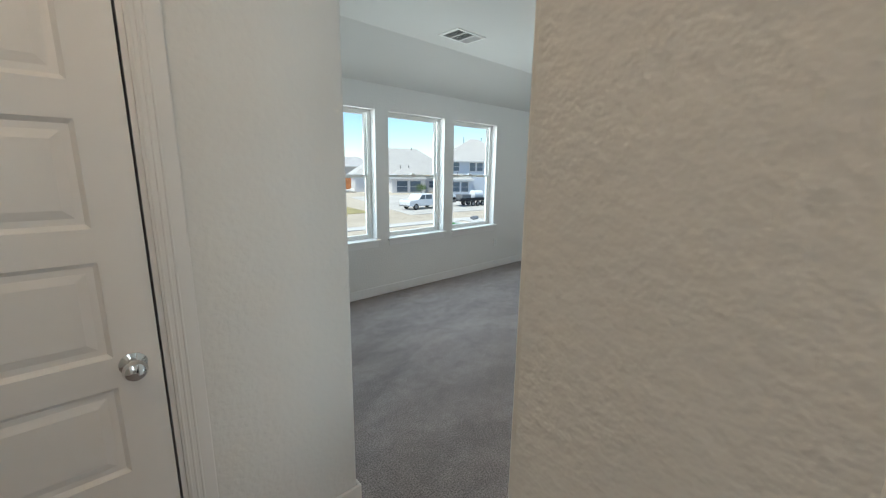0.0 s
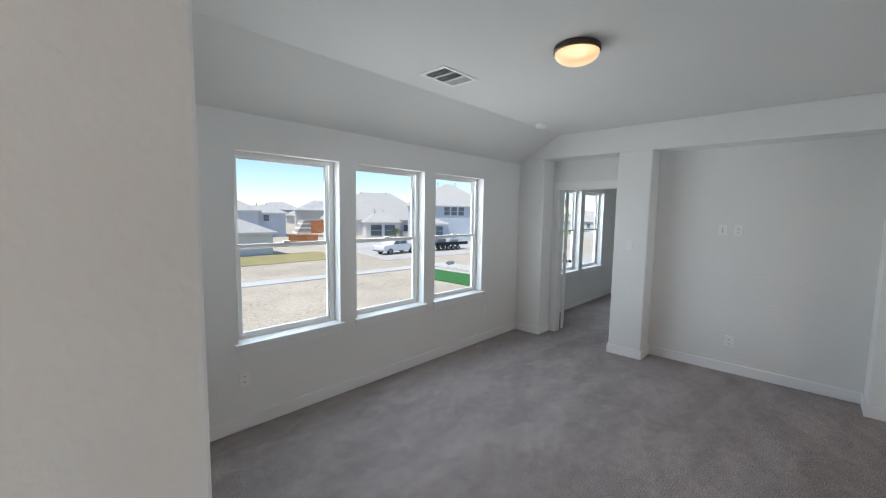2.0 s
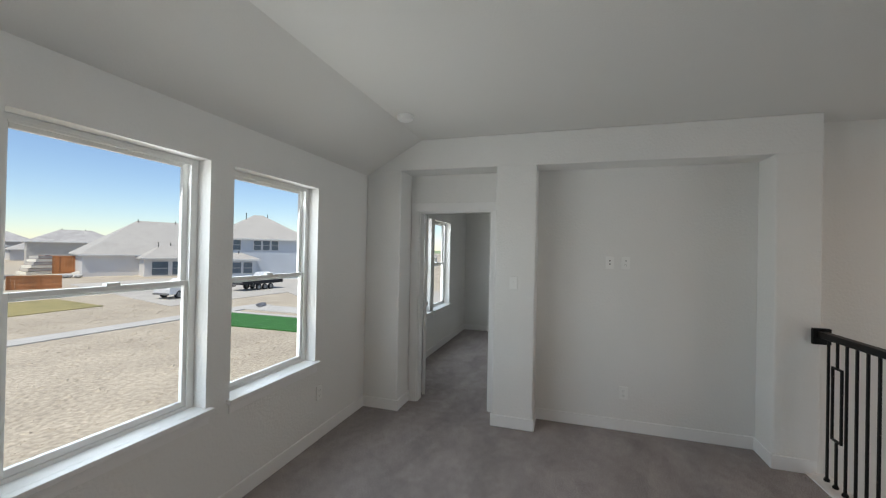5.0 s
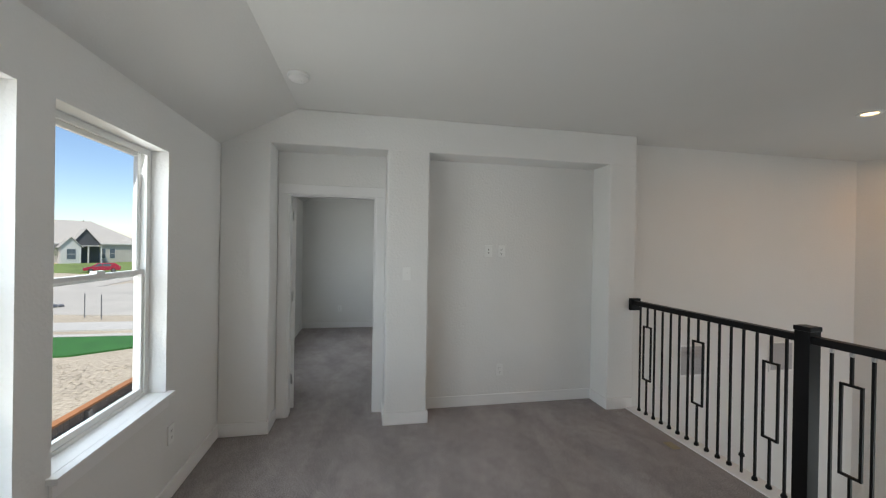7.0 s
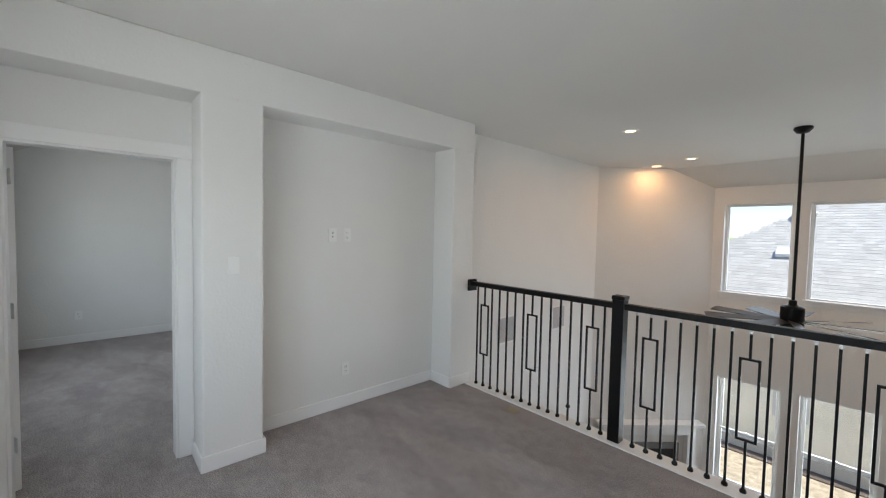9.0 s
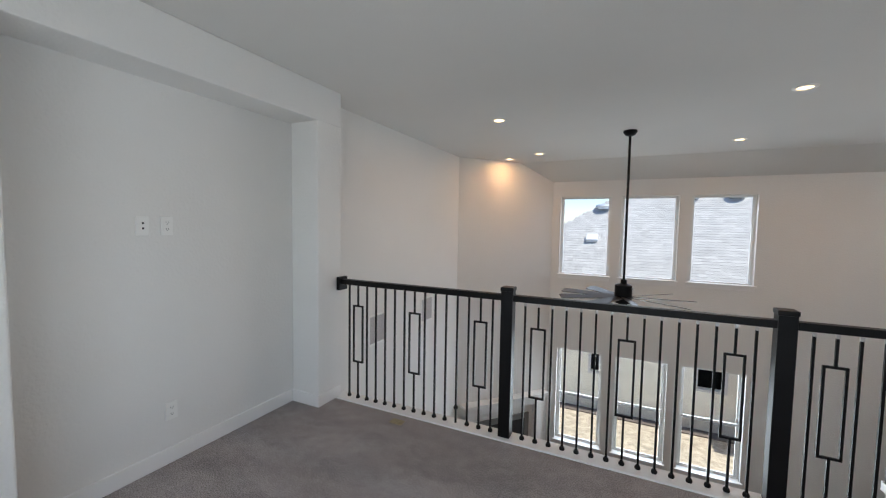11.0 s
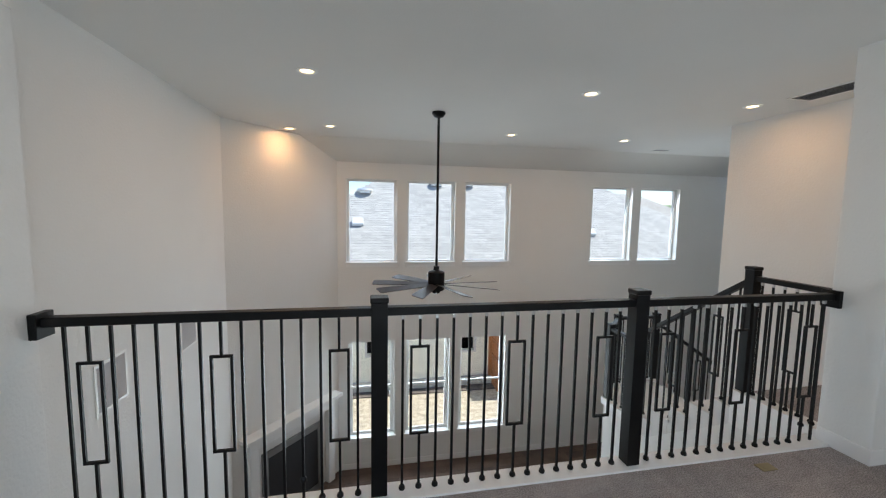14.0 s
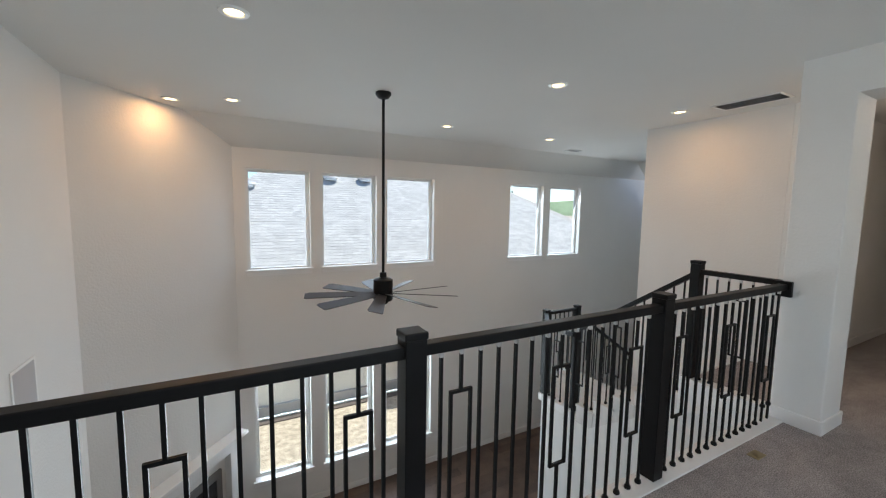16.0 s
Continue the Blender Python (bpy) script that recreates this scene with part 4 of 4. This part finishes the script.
house("pale grey two-storey house with a low garage wing", [(-5, 14.2, 47.5, 56, 5.5, 0.46), (10.8, 19.7, 45.5, 54.5, 2.6, 0.46)], SIDEW, SHINGN, Matrix.Translation((0, 0, GROUND)),
      wins=[(8.75, 9.7, 47.5, 3.9, 5.15), (3.0, 4.6, 47.5, 3.7, 5.1), (8.2, 9.4, 47.5, 0.9, 2.2)])
house("white house with a grey hip roof and porch", [(-6, 17, 0, 16, 3.4, 0.72), (1, 8, -4, 3, 3.0, 0.6)], SIDEW, SHINGN, pose(48, 70, GROUND, 0, 0, -25), wins=[(10, 11.2, 0, 0.9, 2.3), (13, 14.2, 0, 0.9, 2.3), (2, 4.2, -4, 0.2, 2.4), (4.8, 7, -4, 0.2, 2.4)])
house("blue-grey two-storey house with paired windows", [(0, 13.4, 0, 12, 6.4, 0.64), (-1.0, 4.4, -2.5, 1, 3.3, 0.4)], SIDEB, SHINGN, pose(47, 50.3, GROUND, 0, 0, -33),
      wins=[(0.4, 1.4, 0, 4.65, 6.1), (1.7, 2.7, 0, 4.65, 6.1), (4.6, 5.6, 0, 4.65, 6.1), (5.9, 6.9, 0, 4.65, 6.1), (7.2, 8.2, 0, 4.65, 6.1), (-0.4, 0.8, -2.5, 1.2, 2.8), (1.1, 2.3, -2.5, 1.2, 2.8), (2.6, 3.8, -2.5, 1.2, 2.8)])


def gable(h, x0, x1, y0, y1, eave, rise, wall_mat):
    """A gabled bay on the front of a house, with two roof slabs."""
    xm = (x0 + x1) / 2
    bm = bmesh.new()
    extrude(bm, [(x0, y0, 0), (x1, y0, 0), (x1, y0, eave), (xm, y0, eave + rise), (x0, y0, eave)], (0, y1 - y0, 0))
    part("gable_wall", bm, wall_mat, h)
    for xe in (x0, x1):
        k = 0.35 * (1 if xe > xm else -1)
        bm = bmesh.new()
        drop = rise * 0.35 / (x1 - xm)
        extrude(bm, [(xe + k, y0 - 0.3, eave - drop + 0.05), (xm, y0 - 0.3, eave + rise + 0.05), (xm, y1, eave + rise + 0.05), (xe + k, y1, eave - drop + 0.05)], (0, 0, 0.16))
        part("gable_roof", bm, SHINGN, h)


CHAR = material("charcoal_siding", (0.075, 0.08, 0.085), 0.8, vary=0.08, vary_scale=0.6)
grey_house = house("grey single-storey house with a white porch and charcoal gable", [(0, 26, 0, 18, 4.6, 0.6)], BRICKT, SHINGN, pose(99.8, 79.2, GROUND, 0, 0, -50),
                   wins=[(17.4, 18.4, 0, 1.0, 3.4), (19.2, 20.2, 0, 1.0, 3.4), (7, 8.4, 0, 1.4, 3.4), (11.0, 12.5, -4, 1.0, 3.3)])
gable(grey_house, 12.2, 17.0, -1.6, 8, 4.6, 3.3, CHAR)
gable(grey_house, 10.0, 13.4, -4.0, 3, 3.9, 2.0, SIDEW)
part("porch_roof", boxes((13.4, 17.2, -3.6, 0, 3.9, 4.15)), SHINGN, grey_house)
for px in (14.6, 16.9):
    part("porch_post", boxes((px, px + 0.25, -3.5, -3.25, 0, 3.9)), SIDEW, grey_house)
house("grey house farther along the street", [(0, 20, 0, 12, 5.6, 0.5)], SIDEW, SHINGG, pose(88, 108, GROUND, 0, 0, -45), wins=[(4, 5, 0, 3.5, 4.8), (9, 10, 0, 3.5, 4.8)])
house("grey two-storey house behind the garage wing", [(0, 9, 0, 9, 5.0, 0.55), (7, 14, 1, 9, 4.6, 0.42)], SIDEB, SHINGN, pose(21, 77, GROUND, 0, 0, -12), wins=[(4, 5, 0, 3.3, 4.6), (10, 11, 1, 3.0, 4.2)])
house("pale house far behind the fence", [(0, 18, 0, 11, 4.4, 0.4)], SIDEW, SHINGN, pose(48, 150, GROUND, 0, 0, -10), wins=[(4, 5, 0, 3.5, 4.8)])
for i, (hx, hy, ha) in enumerate([(120, 60, -75), (130, 30, -85), (70, 150, -20), (100, 140, -30), (0, 110, 5), (-30, 90, 10), (150, 110, -50), (66, 170, -18), (34, 154, -12), (60, 122, -24), (16, 140, -8)]):
    house("pale tract house far along the street", [(0, 18, 0, 12, 5.4 if i % 2 else 3.1, 0.5)], [SIDEW, BRICKT][i % 2], [SHINGN, SHINGG][i % 2], pose(hx, hy, GROUND, 0, 0, ha), wins=[(3, 4, 0, 0.8, 2.2), (8, 9, 0, 0.8, 2.2), (13, 14, 0, 0.8, 2.2)])


# ---- outside: fences ----
def fence(label, p, q, height, mat, cap=False, width=0.14):
    f = empty("fence", label, "fence", at=(0, 0, 0))
    p, q = Vector((*p, GROUND)), Vector((*q, GROUND))
    d = q - p
    n = int(d.length / width)
    ang = math.atan2(d.y, d.x)
    rr = random.Random(n)
    bm = boxes((0.003, width - 0.003, -0.009, 0.009, 0.0, height))
    me = bpy.data.meshes.new("board")
    bm.to_mesh(me)
    bm.free()
    me.materials.append(mat)
    for i in range(n):
        b = new("board", me)
        b.parent = f
        b.location = p + d * (i / n) + Vector((0, 0, rr.uniform(-0.02, 0.0)))
        b.rotation_euler = (0, 0, ang)
    for k in range(int(d.length / 2.4) + 1):
        c = p + d.normalized() * min(k * 2.4, d.length)
        bm = boxes((-0.045, 0.045, -0.1, -0.01, 0, height - 0.05))
        o = part("post", bm, STEEL if cap else mat, f)
        o.location, o.rotation_euler = c, (0, 0, ang)
    for z in (0.3, height * 0.55, height - 0.25):
        bm = bmesh.new()
        bar(bm, p + Vector((0, 0, z)), q + Vector((0, 0, z)), 0.07, 0.09)
        part("rail", bm, mat, f)
    if cap:
        bm = bmesh.new()
        bar(bm, p + Vector((0, 0, height + 0.02)), q + Vector((0, 0, height + 0.02)), 0.15, 0.04)
        part("cap", bm, FENCEM, f, "reddish cedar cap board")
    return f


fence("weathered wooden fence with a reddish cap board", (8.2, 7.85), (16.0, 7.85), 1.8, FENCED, cap=True)
fence("cedar side-yard fence beside the neighbour house", (0.3, -8.55), (0.3, -7.5), 1.6, FENCEM)
fence("orange cedar fence by the far lots", (42.9, 83.6), (49.1, 80.1), 3.0, FENCEM, width=0.3)
fence("orange cedar fence by the far lots", (27.3, 57.7), (31.1, 55.9), 1.5, FENCEM, width=0.3)

# thin marker posts by the street
for x, y in ((30.9, 19.3), (31.5, 20.6), (31.0, 16.6)):
    bm = bmesh.new()
    lathe(bm, [(0.03, 0), (0.03, 1.6)], (x, y, GROUND), 6)
    tagged(make("stake_post", bm, STEEL), "thin metal stake by the street", "post", "street stakes")


lum = empty("lumber_stack", "stack of pale framing lumber behind the fence", "lumber", at=(45, 84, GROUND))
for k in range(6):
    part("board_pack", boxes((-4 + 0.3 * k, 5 - 0.2 * k, -1.2, 1.2, 0.5 * k, 0.5 * k + 0.42)), [SIDEC, BRICKT][k % 2], lum)


# ---- outside: vehicles ----
def wheel(parent, x, y, r):
    bm = bmesh.new()
    turn = Matrix.Rotation(radians(90), 4, "X")
    lathe(bm, [(r * 0.62, -0.1), (r * 0.95, -0.11), (r, -0.06), (r, 0.06), (r * 0.95, 0.11), (r * 0.62, 0.1)], (x, y, r), 20, turn)
    w = part("wheel", bm, RUBBER, parent, smooth=True)
    bm = bmesh.new()
    lathe(bm, [(r * 0.6, -0.102), (r * 0.2, -0.108), (r * 0.1, 0.108), (r * 0.6, 0.102)], (x, y, r), 16, turn)
    part("rim", bm, STEEL, w, smooth=True)


def vehicle(name, label, profile, cabin, width, wheels, r, mat, m, category):
    v = empty(name, label, category)
    v.matrix_world = m
    hw = width / 2
    bm = bmesh.new()
    extrude(bm, [(x, -hw, z) for x, z in profile], (0, width, 0))
    part("body", bm, mat, v, soft=0.05)
    for side in (-1, 1):
        for pane in cabin:
            bm = bmesh.new()
            y = side * (hw + 0.004)
            extrude(bm, [(x, y, z) for x, z in pane], (0, -side * 0.02, 0))
            part("side_window", bm, PANEB, v)
    for x in wheels:
        for y in (-hw + 0.1, hw - 0.1):
            wheel(v, x, y, r)
    x1 = max(p[0] for p in profile)
    x0 = min(p[0] for p in profile)
    for y in (-hw + 0.2, hw - 0.2):
        part("headlight", boxes((x1 - 0.03, x1 + 0.02, y - 0.15, y + 0.15, 0.75, 0.92)), GLASS, v)
        part("tail_light", boxes((x0 - 0.02, x0 + 0.03, y - 0.1, y + 0.1, 0.8, 1.1)), CARR, v)
    part("bumper", boxes((x1 - 0.02, x1 + 0.08, -hw + 0.05, hw - 0.05, 0.42, 0.6)), STEEL, v)
    return v


vehicle("pickup_truck", "white crew-cab pickup truck parked on the street", [(-2.8, 0.45), (2.8, 0.45), (2.85, 1.0), (2.7, 1.15), (1.5, 1.22), (0.9, 1.85), (-0.9, 1.88), (-1.15, 1.25), (-2.8, 1.22)],
        [[(0.35, 1.25), (1.3, 1.25), (0.85, 1.75), (0.35, 1.78)], [(-0.85, 1.25), (0.25, 1.25), (0.25, 1.78), (-0.75, 1.78)]], 1.95, (-1.75, 1.8), 0.40, CARW, pose(31.6, 37.8, GROUND, 0, 0, 183), "truck")
vehicle("red_car", "red estate car parked on the far street", [(-2.3, 0.35), (2.3, 0.35), (2.35, 0.75), (1.3, 0.98), (0.6, 1.5), (-1.6, 1.55), (-2.2, 1.05), (-2.35, 0.7)],
        [[(0.0, 1.0), (1.0, 1.0), (0.5, 1.42), (0.0, 1.45)], [(-1.1, 1.0), (-0.1, 1.0), (-0.1, 1.45), (-1.1, 1.45)]], 1.8, (-1.4, 1.4), 0.34, CARR, pose(75.9, 45.2, GROUND, 0, 0, 120), "car")
tr = empty("flatbed_trailer", "dark flatbed trailer loaded with white tanks", "trailer")
tr.matrix_world = pose(40.2, 37.2, GROUND, 0, 0, 175)
part("deck", boxes((-3, 3, -1.05, 1.05, 0.72, 0.85)), DARK, tr, soft=0.02)
part("side_rail", boxes((-3, 3, -1.1, -1.05, 0.85, 1.15)), DARK, tr)
part("side_rail", boxes((-3, 3, 1.05, 1.1, 0.85, 1.15)), DARK, tr)
part("tongue", boxes((3, 4.4, -0.06, 0.06, 0.55, 0.7)), DARK, tr)
for x in (-1.1, -0.2, 0.7):
    for y in (-1.0, 1.0):
        wheel(tr, x, y, 0.36)
bm = bmesh.new()
lathe(bm, [(0.35, -0.9), (0.6, -0.8), (0.6, 0.8), (0.35, 0.9)], (-0.8, 0, 1.5), 20, Matrix.Rotation(radians(90), 4, "Y"))
part("tank", bm, CARW, tr, smooth=True)
part("load", boxes((0.8, 2.4, -0.7, 0.7, 0.85, 1.6)), STEEL, tr, soft=0.05)
# low heaps of stone by the pavement
for x, y, s in ((28.9, 26.6, 1.0), (36, 25.6, 1.0), (44, 75, 2.2), (40, 72, 2.0)):
    bm = bmesh.new()
    rr = random.Random(int(x * 10))
    for k in range(14):
        a = rr.random() * 6.28
        d = rr.random() * 0.8 * s
        q = rr.uniform(0.12, 0.3) * s
        bmesh.ops.create_icosphere(bm, subdivisions=1, radius=q, matrix=Matrix.Translation((x + d * math.cos(a), y + d * math.sin(a), GROUND + q * 0.5)) @ Matrix.Diagonal((1.3, 1, 0.6, 1)))
    tagged(make("rubble_heap", bm, STEEL if s == 1.0 else CONC), "low heap of rubble beside the pavement", "rubble", kind="stuff")


# ---- outside: young tree and far hills ----
def tree(x, y, h, spread, group):
    t = empty("tree", "young green street tree with a thin trunk", "tree", group, at=(x, y, GROUND))
    rr = random.Random(int(x * 7 + y))
    bm = bmesh.new()
    lathe(bm, [(0.09, 0), (0.06, h * 0.5), (0.02, h * 0.9)], n=7)
    for k in range(6):
        a = rr.random() * 6.28
        bar(bm, (0, 0, h * (0.4 + 0.07 * k)), (math.cos(a) * spread * 0.7, math.sin(a) * spread * 0.7, h * (0.6 + 0.06 * k)), 0.03, 0.03)
    part("trunk", bm, BARK, t)
    bm = bmesh.new()
    for k in range(700):
        p = Vector((rr.gauss(0, 0.45), rr.gauss(0, 0.45), rr.gauss(0, 0.42)))
        if p.length > 1.15:
            continue
        c = Vector((p.x * spread, p.y * spread, h * 0.68 + p.z * h * 0.32))
        s = 0.09
        m = Matrix.Translation(c) @ Euler((rr.random() * 6, rr.random() * 6, rr.random() * 6)).to_matrix().to_4x4()
        bm.faces.new([bm.verts.new(m @ Vector(q)) for q in ((-s, 0, 0), (0, -s * 0.5, 0.01), (s, 0, 0), (0, s * 0.5, 0.01))])
    part("crown", bm, LEAF, t, "loose crown of small leaves")


tree(84, 58, 4.2, 1.3, "street trees")
tree(47.5, 57, 2.2, 1.2, "street trees")
bm = bmesh.new()
HN = 90
prev = None
for i in range(HN + 1):
    a = math.pi * 2 * i / HN
    r = 900
    hgt = (42 if math.sin(a) < -0.2 and math.cos(a) < -0.35 else 7) * (1 + 0.5 * noise.noise((math.cos(a) * 4, math.sin(a) * 4, 1.7)))
    lo, hi = bm.verts.new((r * math.cos(a), r * math.sin(a), GROUND - 1)), bm.verts.new((r * 1.05 * math.cos(a), r * 1.05 * math.sin(a), GROUND + max(4, hgt)))
    if prev:
        bm.faces.new((prev[0], lo, hi, prev[1]))
    prev = (lo, hi)
tagged(make("backdrop_hills", bm, HILL), "low distant wooded hills", "backdrop", kind="structure")

# ---- outside: neighbour to the south with a shingled roof ----
nb = empty("neighbour_house", "cream-sheathed neighbour house with a pale shingle hip roof", "house")
EY, EZ, P = -8.2, -0.7, 0.65
XE, XW, RYR = 8.9, -11.6, -15.0
S = -RYR + EY
NBH = [(3.41, 3.91, -2.38, -1.5), (0.84, 1.40, -2.38, -1.5)]
bm = bmesh.new()
wall_x(bm, XW + 0.5, XE - 0.5, -8.75, -8.6, GROUND, EZ + 0.1, NBH)
part("wall", bm, SIDEC, nb)
# near-black sheet added behind the openings, standing in for the unlit interior
part("dark_inside", boxes((XW + 0.5, XE - 0.5, -10.2, -10.1, GROUND, EZ + 0.1)), DARK, nb)
part("base_band", boxes((XW + 0.5, XE - 0.5, -8.6, -8.5, GROUND, GROUND + 0.25)), CONC, nb, "grey concrete foundation band")
part("soffit", boxes((XW, XE, -8.75, EY, EZ - 0.16, EZ - 0.02)), SIDEW, nb)
for a, b, c, d in NBH:
    part("window_trim", boxes((a - 0.06, a, -8.6, -8.58, c - 0.06, d + 0.06), (b, b + 0.06, -8.6, -8.58, c - 0.06, d + 0.06), (a, b, -8.6, -8.58, d, d + 0.06), (a, b, -8.6, -8.58, c - 0.06, c)), SIDEW, nb)
bm = bmesh.new()
v = [bm.verts.new(p) for p in ((XW, EY, EZ - 0.02), (XE, EY, EZ - 0.02), (XE - S, RYR, EZ + P * S - 0.02), (XW + S, RYR, EZ + P * S - 0.02), (XE, RYR - S, EZ - 0.02), (XW, RYR - S, EZ - 0.02))]
for f in ((0, 1, 2, 3), (1, 4, 2), (5, 0, 3), (4, 5, 3, 2)):
    bm.faces.new([v[i] for i in f])
roof = part("roof", bm, SHING, nb, "pale grey-tan shingle roof")
sl = Vector((0, -1, P)).normalized()
nrm = Vector((0, P, 1)).normalized()
rr = random.Random(9)
bm = bmesh.new()
course, total = 0.14, S * math.sqrt(1 + P * P)
k = 0
while k * course < total:
    s0, s1 = k * course, min((k + 1) * course + 0.02, total)
    inset = s0 / math.sqrt(1 + P * P)
    x, end = XW + inset + 0.1 - rr.random() * 0.3, XE - inset - 0.1
    while x < end:
        w = rr.uniform(0.16, 0.34)
        a, b = max(x, XW + inset), min(x + w - 0.004, XE - inset)
        if b - a > 0.03:
            lift = rr.uniform(0.006, 0.010)
            o = Vector((0, EY, EZ))
            q = [o + Vector((a, 0, 0)) + sl * s0 + nrm * lift, o + Vector((b, 0, 0)) + sl * s0 + nrm * lift, o + Vector((b, 0, 0)) + sl * s1 + nrm * 0.004, o + Vector((a, 0, 0)) + sl * s1 + nrm * 0.004]
            f = [q[0] - nrm * (lift + 0.004), q[1] - nrm * (lift + 0.004)]
            q = [bm.verts.new(p) for p in q]
            f = [bm.verts.new(p) for p in f]
            bm.faces.new(q)
            bm.faces.new((f[0], f[1], q[1], q[0]))
        x += w
    k += 1
me = bpy.data.meshes.new("shingle")
bm.to_mesh(me)
bm.free()
me.materials.append(SHING)
sh = new("shingle", me)
sh.parent = roof
tagged(sh, kind="stuff")


def on_roof(x, s):
    return Vector((x, EY, EZ)) + sl * s + nrm * 0.02


tilt = Matrix.Rotation(math.atan(P), 4, "X").inverted()
for x, s in ((3.97, 5.4), (1.2, 6.1), (-0.1, 6.13)):
    bm = bmesh.new()
    lathe(bm, [(0.2, 0.0), (0.2, 0.06), (0.29, 0.10), (0.27, 0.16), (0.10, 0.20)], on_roof(x, s), 20)
    part("roof_vent", bm, CARW, nb, "round grey roof vent", smooth=True)
for x, s in ((4.2, 3.43), (-3.97, 2.96)):
    bm = boxes((-0.18, 0.18, -0.2, 0.16, 0, 0.12))
    o = part("roof_box_vent", bm, CARW, nb, "white box roof vent", soft=0.02)
    o.matrix_world = Matrix.Translation(on_roof(x, s)) @ tilt
house("pale house behind the neighbour", [(0, 16, 0, 12, 3.2, 0.6)], SIDEW, SHINGN, pose(-28, -38, GROUND), wins=[(4, 5, 12, 1, 2)])
